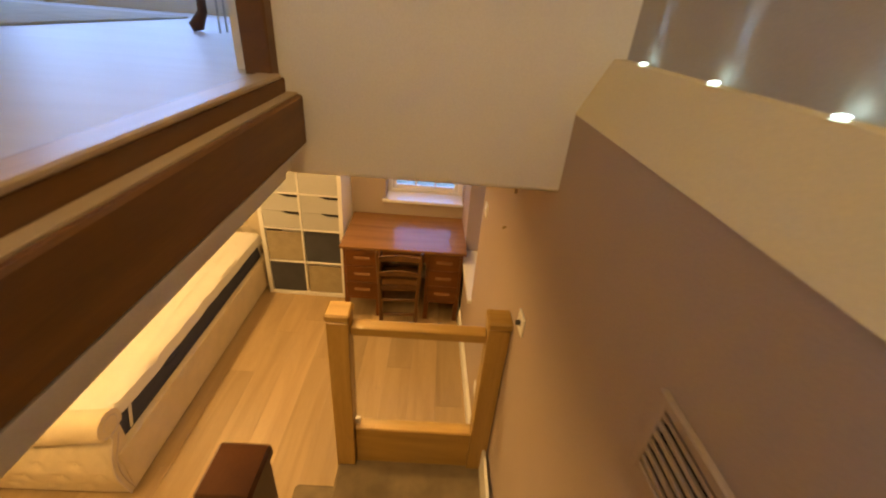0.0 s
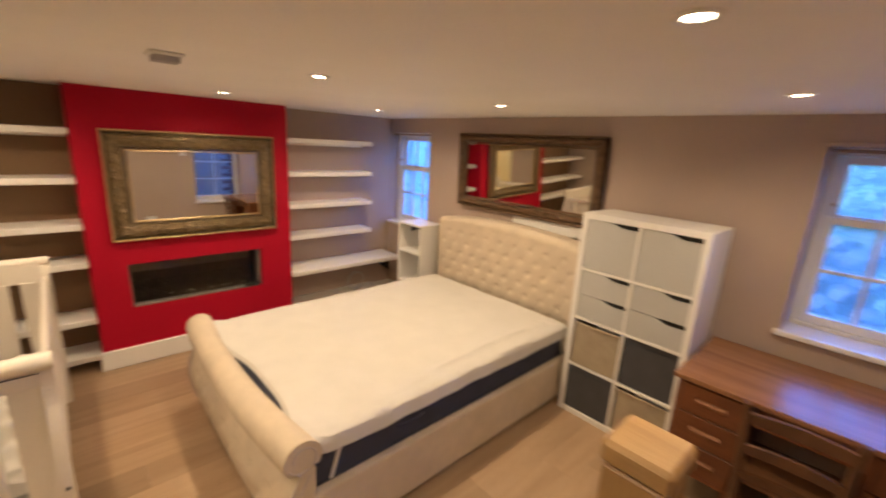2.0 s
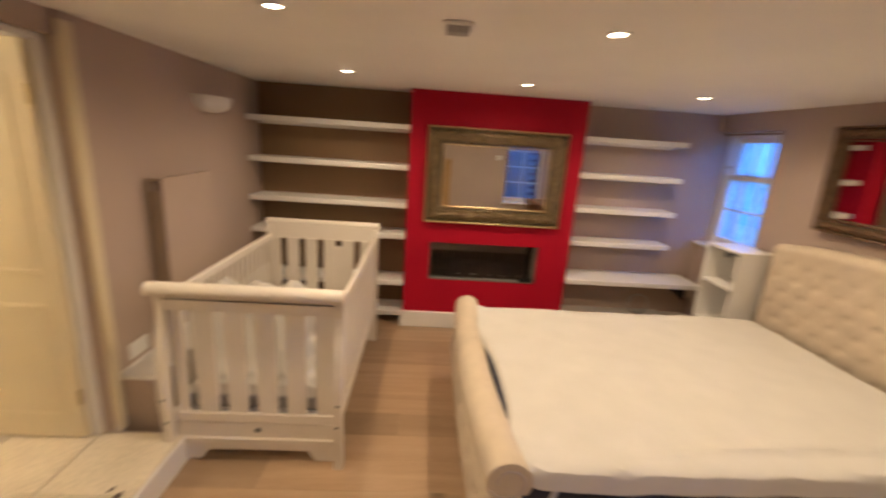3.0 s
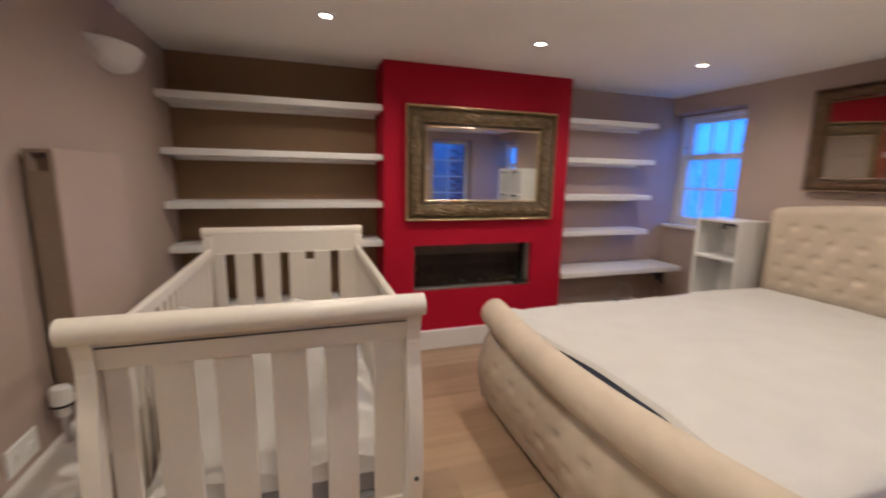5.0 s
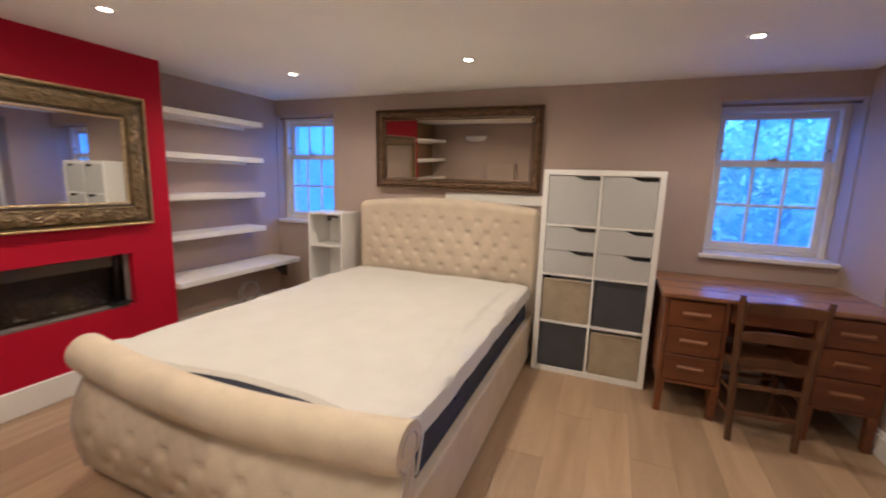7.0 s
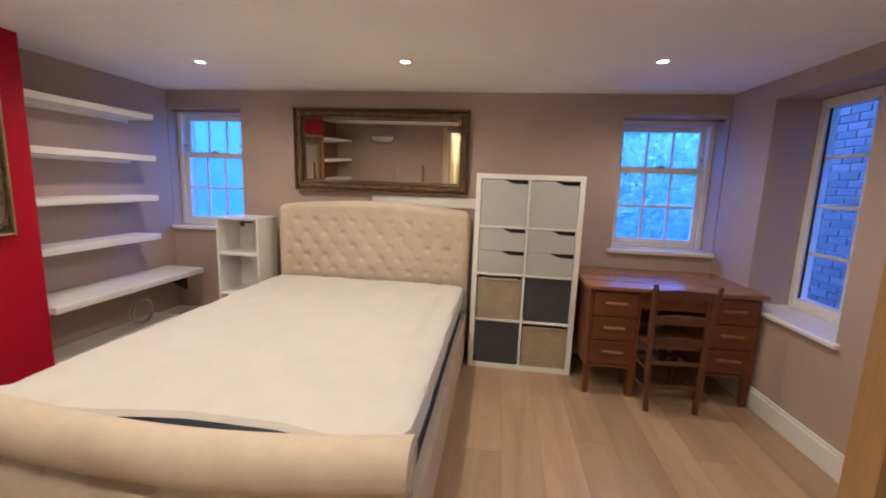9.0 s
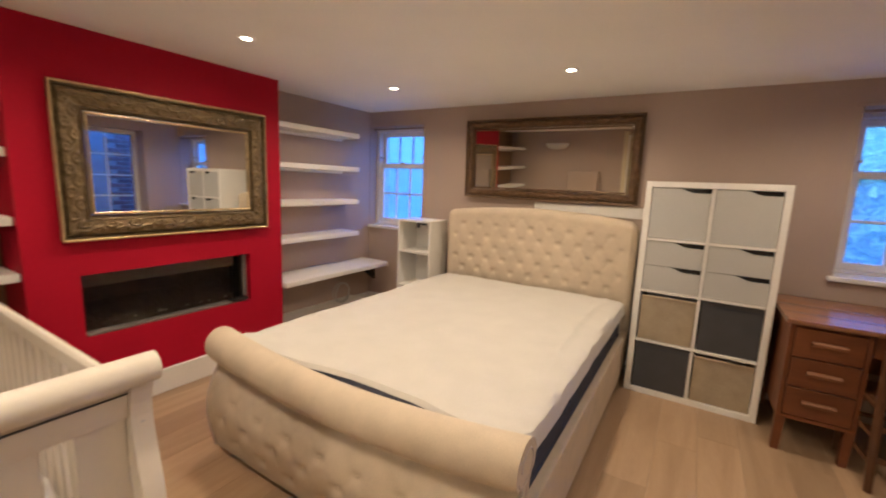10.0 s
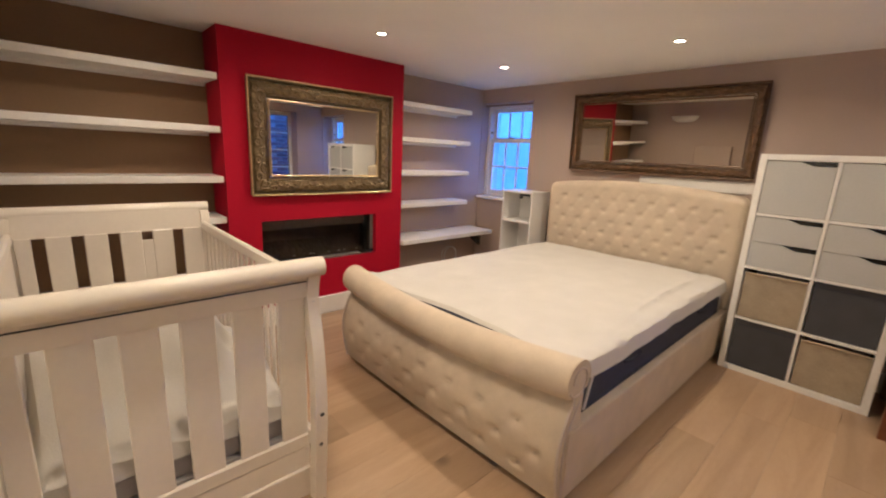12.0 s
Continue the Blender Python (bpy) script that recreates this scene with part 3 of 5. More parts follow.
# the open joint's shadow is laid in as a dark strip
structure("threshold_gap", box(-0.523, -0.5155, -2.3, 1.15, 2.393, UPPER + 0.002), DARKWOOD, "dark strip for the shadow gap along the threshold board", "trim")
structure("threshold", box(-0.515, -0.454, -2.3, 1.17, 2.392, UPPER + 0.006, bevel=0.004), PALEBOARD, "pale threshold board at the edge of the upper floor", "trim")
structure("upper_post", box(-0.545, -0.474, 1.155, 1.235, 2.392, 4.8, bevel=0.004), BEAMWOOD, "brown timber door post on the upper floor", "post")
structure("upper_floor", box(-4.8, -0.522, -2.4, NORTH + 0.35, 2.21, UPPER), GLOSSFLOOR, "glossy pale floor of the room above", "floor")
structure("wall_upper", boxes((-4.9, -4.8, -2.4, NORTH + 0.4, UPPER, 4.8), (-0.6, -0.5, 1.235, NORTH + 0.35, UPPER, 4.8), (-4.8, -0.5, -2.5, -2.4, UPPER, 4.8),
                              (-4.8, -3.9, NORTH + 0.1, NORTH + 0.3, UPPER, 4.8), (-0.9, -0.5, NORTH + 0.1, NORTH + 0.3, UPPER, 4.8),
                              (-3.9, -0.9, NORTH + 0.1, NORTH + 0.3, UPPER, 2.55), (-3.9, -0.9, NORTH + 0.1, NORTH + 0.3, 4.5, 4.8)), WHITE, "white walls of the room above with a wide window", "wall")
structure("ceiling_upper", box(-4.9, 0.9, -2.5, NORTH + 0.4, 4.8, 4.9), WHITE, "white ceiling over the stairs and the room above", "ceiling")
uw = thing("window_4", (0, 0, 0), "wide white window of the room above", "window", kind="structure")
for ux in (-3.9, -2.9, -1.9, -0.96):
    part("window_frame", box(ux, ux + 0.06, NORTH + 0.15, NORTH + 0.21, 2.55, 4.5), GLOSS, uw)
part("window_frame", boxes((-3.84, -0.96, NORTH + 0.151, NORTH + 0.209, 2.55, 2.61), (-3.84, -0.96, NORTH + 0.151, NORTH + 0.209, 4.44, 4.5)), GLOSS, uw)
pane = part("pane", box(-3.85, -0.95, NORTH + 0.178, NORTH + 0.182, 2.6, 4.45), PANE, uw)
pane.visible_shadow = False


# ---- downlights, sensor, wall lamp ----
light = thing("downlight", (-3.43, 0.47, CEIL), "recessed warm ceiling downlight with a white ring", "downlight", "ceiling downlights")
part("ring", lathe([(0.026, 0.0), (0.047, 0.0), (0.047, -0.004), (0.043, -0.007), (0.030, -0.006), (0.026, -0.002)], 24), PLASTIC, light, smooth=True)
part("lens", lathe([(0.001, -0.0035), (0.026, -0.0035), (0.026, -0.0015), (0.001, -0.0015)], 24), LED, light, "glowing warm lens")
for lx, ly in DOWNLIGHTS[1:]:
    copy_thing(light, Matrix.Translation((lx, ly, CEIL)))
up = thing("uplight", (east(UPLIGHTS[0]) + 0.086, UPLIGHTS[0], 2.508), "small round uplight set in the stair ledge", "uplight", "stair ledge uplights")
part("ring", lathe([(0.010, 0.0), (0.013, 0.0), (0.013, 0.002), (0.010, 0.002)], 18), METAL, up)
part("lens", lathe([(0.0098, 0.0), (0.0098, 0.002), (0.008, 0.004), (0.004, 0.005), (0.001, 0.0052)], 18), COOLED, up, "glowing cool lens")
for uy in UPLIGHTS[1:]:
    copy_thing(up, Matrix.Translation((east(uy) + 0.086, uy, 2.508)))

sensor = thing("ceiling_sensor", (-2.10, 1.11, CEIL), "small square grey and white ceiling sensor", "sensor")
part("base_plate", box(-0.055, 0.055, -0.055, 0.055, -0.012, 0, bevel=0.006), PLASTIC, sensor)
part("cover", prism([(-0.04, -0.012), (0.04, -0.012), (0.03, -0.032), (-0.03, -0.032)], 'y', -0.04, 0.04), MESH, sensor, "grey sensor cover")

lamp_at = (-3.54, SOUTH, 1.89)
sconce = thing("wall_light", lamp_at, "white plaster half-bowl wall light, switched off", "wall light")
part("bowl", sheet(lambda u, v: (0.205 * math.sin(v * math.pi / 2) ** 0.7 * math.cos(math.pi * u), 0.13 * math.sin(v * math.pi / 2) ** 0.7 * math.sin(math.pi * u), -0.09 + 0.10 * (1 - math.cos(v * math.pi / 2))), 24, 10), PLASTER, sconce, smooth=True)
part("rim", prism([(0.21 * math.cos(math.pi * k / 16), 0.135 * math.sin(math.pi * k / 16)) for k in range(17)], 'z', 0.006, 0.018), PLASTER, sconce)
part("back_plate", box(-0.05, 0.05, 0.0, 0.012, -0.06, 0.0), PLASTER, sconce)

radiator = thing("radiator", (-2.99, SOUTH, 0.447), "tall flat taupe panel radiator with a white valve", "radiator")
part("front_panel", box(-0.31, 0.205, 0.070, 0.092, 0.15, 0.972, bevel=0.006, seg=2), TAUPE, radiator)
part("back_panel", box(-0.31, 0.205, 0.018, 0.034, 0.15, 0.965, bevel=0.004), TAUPE, radiator)
part("side_cap", boxes((0.205, 0.213, 0.016, 0.090, 0.15, 0.90), (0.205, 0.213, 0.016, 0.028, 0.90, 0.968), (0.205, 0.213, 0.078, 0.090, 0.90, 0.968), (0.205, 0.213, 0.028, 0.078, 0.955, 0.968), bevel=0.002), OLIVE, radiator, "darker taupe side cap")
part("side_cap", box(-0.318, -0.31, 0.016, 0.080, 0.15, 0.968, bevel=0.002), OLIVE, radiator, "darker taupe side cap")
for k in range(23):
    part("grille_bar", box(-0.305 + k * 0.0222, -0.293 + k * 0.0222, 0.034, 0.062, 0.955, 0.966), TAUPE, radiator)
part("fin", boxes(*[(-0.30 + k * 0.03, -0.296 + k * 0.03, 0.034, 0.062, 0.17, 0.94) for k in range(17)]), OLIVE, radiator, "thin convector fins")
for xb in (-0.15, 0.09):
    part("wall_bracket", box(xb, xb + 0.04, 0.0, 0.018, 0.75, 0.85), METAL, radiator)
valve = part("valve", lathe([(0.012, -0.035), (0.02, -0.032), (0.022, 0.0), (0.03, 0.004), (0.031, 0.055), (0.027, 0.068), (0.004, 0.070)], 18, at=(0.262, 0.048, 0.13)), PLASTIC, radiator, "white thermostatic valve head", smooth=True)
part("valve_ring", lathe([(0.0305, 0.0), (0.033, 0.001), (0.033, 0.007), (0.0305, 0.008)], 18, at=(0.262, 0.048, 0.134)), BLACK, valve)
part("pipe", tube([(0.262, 0.048, 0.0), (0.262, 0.048, 0.10)], 0.011, 10), METAL, radiator, "bare metal pipe")
part("tail", tube([(0.262, 0.048, 0.11), (0.235, 0.048, 0.115), (0.205, 0.048, 0.175)], 0.010, 8), METAL, radiator)


def socket_plate(name, m, wide, label, rockers, category):
    s = thing(name, (0, 0, 0), label, category)
    s.matrix_world = m
    part("plate", box(-wide / 2, wide / 2, -0.009, 0, -0.043, 0.043, bevel=0.003), PLASTIC, s)
    for k in range(rockers):
        cx = (k - (rockers - 1) / 2) * 0.06
        part("rocker", box(cx - 0.009, cx + 0.009, -0.013, -0.008, -0.012, 0.014, bevel=0.001), PLASTIC, s)
    return s


EAST_FACE = Matrix.Rotation(-math.pi / 2 + math.atan(0.04), 4, 'Z')   # plate's -y looks west
socket_plate("light_switch", Matrix.Translation((east(2.41), 2.41, 1.49)) @ EAST_FACE, 0.086, "white plastic light switch plate on the taupe wall", 1, "light switch")
dimmer = socket_plate("dimmer_switch", Matrix.Translation((east(1.275), 1.275, 1.515)) @ EAST_FACE, 0.086, "white dimmer switch plate beside the newel post", 0, "light switch")
part("knob", rod((0, -0.009, 0), (0, -0.026, 0), 0.012, 0.010, n=14), DARKFELT, dimmer, "small dark turning knob")
socket_plate("power_socket", Matrix.Translation((east(1.88), 1.88, 0.40)) @ EAST_FACE, 0.146, "white double power socket on the taupe wall", 2, "socket")
SOUTH_FACE = Matrix.Rotation(math.pi, 4, 'Z')
socket_plate("power_socket", Matrix.Translation((-2.585, SOUTH, 0.515)) @ SOUTH_FACE, 0.146, "white double power socket above the plinth", 2, "socket")
socket_plate("power_socket", Matrix.Translation((-1.43, SOUTH + 0.05, 0.52)) @ SOUTH_FACE, 0.146, "white double power socket by the doorway", 2, "socket")
hook = thing("wall_hook", (east(1.82), 1.82, 1.67), "small dark screw hook in the wall", "hook")
part("pin", tube([(0, 0, 0), (-0.010, 0, 0), (-0.014, 0, -0.004), (-0.013, 0, -0.011)], 0.004), BRASS, hook)


def vent(at, wide, high, label):
    v = thing("air_vent", at, label, "vent")
    v.matrix_world = Matrix.Translation(at) @ Matrix.Rotation(math.atan(0.04), 4, 'Z')
    part("frame", boxes((-0.014, 0, -wide / 2, -wide / 2 + 0.03, -high / 2, high / 2), (-0.014, 0, wide / 2 - 0.03, wide / 2, -high / 2, high / 2),
                        (-0.014, 0, -wide / 2 + 0.03, wide / 2 - 0.03, high / 2 - 0.02, high / 2), (-0.014, 0, -wide / 2 + 0.03, wide / 2 - 0.03, -high / 2, -high / 2 + 0.02), bevel=0.002), TAUPE, v)
    # shade between the slats is drawn as a black sheet
    part("backing", box(-0.002, 0.0, -wide / 2 + 0.03, wide / 2 - 0.03, -high / 2 + 0.02, high / 2 - 0.02), BLACK, v, "black sheet for the shade behind the slats")
    n = 6
    for k in range(n):
        zc = -high / 2 + 0.02 + (high - 0.04) * (k + 0.5) / n
        part("slat", box(-0.012, -0.006, -wide / 2 + 0.03, wide / 2 - 0.03, zc - 0.005, zc + 0.005), TAUPE, v)
    return v


vent((east(1.875), 1.875, 1.975), 0.32, 0.165, "taupe painted slatted air vent high on the wall")
vent((east(0.33), 0.33, 1.97), 0.27, 0.18, "taupe painted slatted air vent beside the stairs")

# ---- door to the hall, standing open ----
door = thing("door_1", (DX0 + 0.03, SOUTH - 0.10, 0.15), "open cream panelled door in the hall", "door", kind="structure")
part("leaf", box(0, 0.035, -0.74, 0, 0.008, 1.865, bevel=0.003), CREAM, door)
for za, zb in ((0.12, 0.72), (0.86, 1.72)):
    for ya, yb in ((-0.66, -0.08),):
        part("panel", boxes((0.035, 0.040, ya, yb, za, za + 0.03), (0.035, 0.040, ya, yb, zb - 0.03, zb), (0.035, 0.040, ya, ya + 0.03, za + 0.03, zb - 0.03), (0.035, 0.040, yb - 0.03, yb, za + 0.03, zb - 0.03), bevel=0.003), CREAM, door)
part("hinge", boxes((0.03, 0.04, -0.006, 0.006, 0.2, 0.28), (0.03, 0.04, -0.006, 0.006, 1.6, 1.68)), BRASS, door, "brass hinge")
part("handle", tube([(0.035, -0.68, 0.85), (0.08, -0.68, 0.85), (0.085, -0.66, 0.85), (0.085, -0.58, 0.85)], 0.009), BRASS, door, "brass lever handle")
structure("architrave", boxes((DX0 - 0.055, DX0 + 0.012, SOUTH + 0.001, SOUTH + 0.018, 0.15, 2.09), (DX0 - 0.045, DX0 + 0.004, SOUTH + 0.018, SOUTH + 0.026, 0.15, 2.085), bevel=0.003), CREAM, "cream painted moulding round the doorway", "door frame")
structure("door_frame", boxes((DX0 - 0.001, DX0 + 0.03, SOUTH - 0.17, SOUTH - 0.06, 0.14, 2.03), (DX1 - 0.03, DX1 + 0.001, SOUTH - 0.17, SOUTH + 0.02, 0.14, 2.03), (DX0 + 0.03, DX1 - 0.03, SOUTH - 0.17, SOUTH - 0.06, 2.0, 2.03), bevel=0.004),
          GLOSS, "white painted door frame", "door frame")


# ---- fireplace and alcove shelves ----
fire = thing("fireplace", (CX, (FY0 + FY1) / 2, FZ0), "black slot fireplace with a dark pebble bed behind glass", "fireplace")
fw, fh, fd, fr = (FY1 - FY0) / 2, FZ1 - FZ0, 0.27, -0.045
part("fire_box", boxes((-fd, -fd + 0.01, -fw, fw, 0, fh), (-fd + 0.01, fr - 0.018, -fw, -fw + 0.012, 0, fh), (-fd + 0.01, fr - 0.018, fw - 0.012, fw, 0, fh),
                       (-fd + 0.01, fr - 0.018, -fw + 0.012, fw - 0.012, 0, 0.012), (-fd + 0.01, fr - 0.018, -fw + 0.012, fw - 0.012, fh - 0.012, fh)), SOOT, fire)
for ya, yb in ((-fw + 0.001, -fw + 0.014), (fw - 0.034, fw - 0.001)):
    part("side_trim", box(fr - 0.018, fr, ya, yb, 0.001, fh - 0.001, bevel=0.002), FIRESTEEL, fire, "dull grey steel edge")
part("bottom_trim", box(fr - 0.018, -0.004, -fw + 0.014, fw - 0.034, 0.001, 0.016, bevel=0.002), FIRESTEEL, fire, "dull grey steel lip")
# grey band along the top, just behind the glass
part("baffle", prism([(fr - 0.022, fh - 0.012), (fr - 0.03, fh - 0.085), (fr - 0.038, fh - 0.085), (fr - 0.034, fh - 0.012)], 'y', -fw + 0.014, fw - 0.09), FIRESTEEL, fire, "grey band across the top behind the glass")
part("inner_post", box(fr - 0.05, fr - 0.02, fw - 0.088, fw - 0.05, 0.014, fh - 0.014, bevel=0.008, seg=2), BLACK, fire)
part("ember_bed", sheet(lambda u, v: (-0.25 + 0.18 * u, -fw + 0.02 + (2 * fw - 0.12) * v, 0.018 + 0.12 * (1 - u) ** 1.5 + 0.04 * noise.noise((u * 9, v * 40, 1.0)) ** 2), 14, 60), LOG, fire, "dark pebble bed")
rnd = random.Random(4)
for k in range(7):
    cy = -fw + 0.3 + k * (2 * fw - 0.48) / 6 + rnd.uniform(-0.04, 0.04)
    r = rnd.uniform(0.006, 0.011)
    part("pebble", tube([(-0.092 + rnd.uniform(-0.012, 0.008), cy + d * r, 0.034 + r * 0.5) for d in (-1.6, -0.8, 0.8, 1.6)], [r * 0.3, r, r, r * 0.3], 7), PEBBLE, fire, "pale grey pebble")
part("glass_front", box(fr - 0.014, fr - 0.010, -fw + 0.014, fw - 0.034, 0.016, fh - 0.004), FIREGLASS, fire, "smoky glass front")
part("control", box(fr + 0.002, 0.016, fw - 0.16, fw - 0.03, 0.017, 0.036, bevel=0.006, seg=2), BLACK, fire, "small black control box")


def shelf(x0, x1, y0, y1, z, label, group, thick=0.045):
    s = thing("wall_shelf", ((x0 + x1) / 2, (y0 + y1) / 2, z), label, "shelf", group)
    hx, hy = (x1 - x0) / 2, (y1 - y0) / 2
    part("board", box(-hx, hx, -hy, hy, -thick, 0.0, bevel=0.004), SHELFWHITE, s)
    part("batten", box(-hx, -hx + 0.02, -hy + 0.01, hy - 0.01, -thick - 0.022, -thick), SHELFWHITE, s)
    return s


for z in (1.835, 1.495, 1.16, 0.875, 0.43, 0.13):
    shelf(WEST, -4.14, SOUTH + 0.002, CY0 - 0.002, z, "thick white floating shelf in the crib-side alcove, empty", "crib-side alcove shelves")
for z in (1.845, 1.525, 1.21, 0.895):
    shelf(WEST, -4.19, CY1 + 0.002, 3.37, z, "thick white floating shelf beside the chimney breast, empty", "window-side alcove shelves")
long_shelf = shelf(WEST, -4.06, CY1 + 0.002, 3.68, 0.555, "long white bench shelf beneath the alcove shelves", "window-side alcove shelves")
part("bracket", prism([(0.60, -0.045), (0.60, -0.20), (0.58, -0.20), (0.40, -0.065), (0.40, -0.045)], 'x', 0.02, 0.045), BLACK, long_shelf, "dark metal shelf bracket")
low = shelf(WEST, -4.17, CY1 + 0.002, 3.5, 0.16, "low white shelf near the floor", "window-side alcove shelves")
cable = thing("cable_coil", (-4.28, 3.22, 0.16), "coil of grey cable on the low shelf", "cable")
part("cord", tube([(0.02 * math.sin(k * 0.21), (0.10 + 0.006 * math.sin(k * 0.9)) * math.cos(k * 0.42), 0.108 + 0.10 * math.sin(k * 0.42)) for k in range(46)], 0.005, 6), METAL, cable, smooth=True)


# ---- mirrors ----
def ornate_frame(w, h, fw, depth, relief, seed):
    """Four mitred frame sides with carved scroll relief, in the x-z plane facing -y."""
    out = []
    for side in range(4):
        L = w if side % 2 == 0 else h

        def fn(u, v, side=side, L=L):
            a = (u - 0.5) * (L - 2 * fw * (1 - v))        # along the side, mitred
            b = fw * (v - 1)                              # 0 at the outer edge
            s = v
            prof = depth * (0.55 + 0.35 * math.sin(math.pi * min(1, s * 1.15)) - 0.45 * (s < 0.04) + (0.22 if 0.86 < s else 0) - (0.25 if 0.78 < s <= 0.86 else 0) - (0.3 if s < 0.12 else 0) + (0.28 if 0.12 <= s < 0.20 else 0))
            across = (s - 0.49) / 0.30
            wave = 2 * math.pi * a / 0.24 + seed
            stem = math.exp(-((across - 0.5 * math.sin(wave)) / 0.2) ** 2)
            curl = 0.0
            for k in (0, 1):
                da = ((a + seed * 0.03) / 0.12 + 0.5 * k) % 1.0 - 0.5
                r = math.hypot(da * 0.12 / 0.034, (across - (0.42 if k else -0.42)) / 0.55)
                curl = max(curl, math.exp(-((r - 0.75) / 0.28) ** 2), 0.9 * math.exp(-(r / 0.3) ** 2))
            chip = 0.5 + 0.8 * noise.noise((a * 40, s * 9, seed + side * 3.0))
            inside = max(0.0, 1 - (across / 1.05) ** 6) if abs(across) < 1.05 else 0.0
            y = -(prof + relief * inside * (1.0 * max(stem * 0.7, curl) + 0.22 * chip))
            r = h / 2 if side % 2 == 0 else w / 2
            outd = r + b
            if side == 0:
                return (a, y, outd)
            if side == 1:
                return (outd, y, -a)
            if side == 2:
                return (-a, y, -outd)
            return (-outd, y, a)
        n = int(L / 0.005)
        out.append(sheet(lambda u, v, fn=fn: fn(u, 1 - v), n, 26))
    return out


def mirror(name, m, w, h, fw, depth, relief, mat, label, seed):
    t = thing(name, (0, 0, 0), label, "mirror")
    t.matrix_world = m
    for bm in ornate_frame(w, h, fw, depth, relief, seed):
        part("frame_side", bm, mat, t, smooth=True)
    lip = GILTLIP if mat is GILT else mat
    for name, a, c, y, r in (("inner_bead", w / 2 - fw - 0.004, h / 2 - fw - 0.004, -depth * 0.74, 0.006), ("outer_bead", w / 2 - 0.004, h / 2 - 0.004, -depth * 0.80, 0.007)):
        part(name, tube([(-a, y, -c), (a, y, -c), (a, y, c), (-a, y, c), (-a, y, -c)], r, 8), lip, t, "polished gilt bead" if mat is GILT else "")
    part("back_board", box(-w / 2 + 0.004, w / 2 - 0.004, -depth * 0.3, 0.0, -h / 2 + 0.004, h / 2 - 0.004), DARKWOOD, t, "dark backing board")
    part("mirror_pane", box(-w / 2 + fw - 0.006, w / 2 - fw + 0.006, -depth * 0.5, -depth * 0.35, -h / 2 + fw - 0.006, h / 2 - fw + 0.006), MIRROR if mat is GILT else DIMMIRROR, t, "clear silvered mirror pane" if mat is GILT else "slightly dim mirror pane")
    return t


mirror("wall_mirror", pose(CX + 0.004, 1.634, 1.433, 0, 0, 90), 1.207, 0.818, 0.14, 0.045, 0.012, GILT, "large rectangular mirror in an ornate antique gilt frame", 1.0)
mirror("wall_mirror", pose(-2.442, NORTH - 0.018, 1.638, 2.0, 0, 0.5), 1.50, 0.685, 0.085, 0.05, 0.010, BRONZE, "wide mirror in a dark bronze carved frame above the bed", 2.3)
strip = structure("batten", box(-2.515, -1.61, NORTH - 0.012, NORTH, 1.19, 1.275, bevel=0.002), GLOSS, "white unpainted batten below the mirror", "batten")


# ---- sleigh bed ----
BX0, BX1, BY0 = -3.26, -1.645, 1.33
bed = thing("sleigh_bed", ((BX0 + BX1) / 2, 2.5, 0), "beige linen upholstered sleigh bed with buttoned head and foot", "bed")
bx, by = bed.location.x, bed.location.y
X0, X1 = BX0 - bx, BX1 - bx


def tuft(a, b, pitch_a, pitch_b, deep):
    """Depth of diamond buttoning at (a, b): dimples on a staggered lattice with soft creases between."""
    best = 0.0
    row = round(b / pitch_b)
    for r in (row - 1, row, row + 1):
        off = 0.5 * pitch_a if r % 2 else 0.0
        c = round((a - off) / pitch_a)
        for k in (c - 1, c, c + 1):
            da, db = (a - off - k * pitch_a) / pitch_a, (b - r * pitch_b) / pitch_b
            best = max(best, math.exp(-(da * da + db * db) * 26))
    u, v = a / pitch_a, b / (2 * pitch_b)
    crease = max(math.exp(-((u + v - round(u + v)) * 9) ** 2), math.exp(-((u - v - round(u - v)) * 9) ** 2))
    return deep * (best + 0.22 * crease)


# footboard: an S profile rolled outwards, tufted on the outside
FOOT = [(-0.010, 0.04), (-0.022, 0.10), (-0.036, 0.17), (-0.044, 0.25), (-0.034, 0.33), (-0.006, 0.41), (0.02, 0.455), (0.030, 0.485), (0.018, 0.50)]
# roll seen from the side: out over the foot and back to the mattress
ROLL = [(0.045 + 0.085 * math.cos(radians(a)), 0.567 + 0.085 * math.sin(radians(a))) for a in (225, 205, 185, 165, 145, 125, 105, 85, 65, 45, 25, 5, -15, -35)]


def smooth_line(pts, per):
    out = []
    for i in range(len(pts) - 1):
        p0, p1, p2, p3 = pts[max(i - 1, 0)], pts[i], pts[i + 1], pts[min(i + 2, len(pts) - 1)]
        for k in range(per):
            t = k / per
            out.append(tuple(0.5 * ((2 * p1[c]) + (-p0[c] + p2[c]) * t + (2 * p0[c] - 5 * p1[c] + 4 * p2[c] - p3[c]) * t * t + (-p0[c] + 3 * p1[c] - 3 * p2[c] + p3[c]) * t ** 3) for c in (0, 1)))
    return out + [pts[-1]]


FLINE = smooth_line(FOOT, 6)
FN = len(FLINE) - 1


def bow(x, z=0.6):
    """The foot bows outwards in the middle, most of all at its roll."""
    return -(0.012 + 0.022 * min(1.0, max(0.0, (z - 0.05) / 0.45))) * math.sin(math.pi * min(1.0, max(0.0, (x - X0) / (X1 - X0))))


def sag(x, z=0.6):
    """The top of the foot dips towards the middle."""
    return -0.042 * min(1.0, max(0.0, (z - 0.22) / 0.26)) * math.sin(math.pi * min(1.0, max(0.0, (x - X0) / (X1 - X0)))) ** 0.8


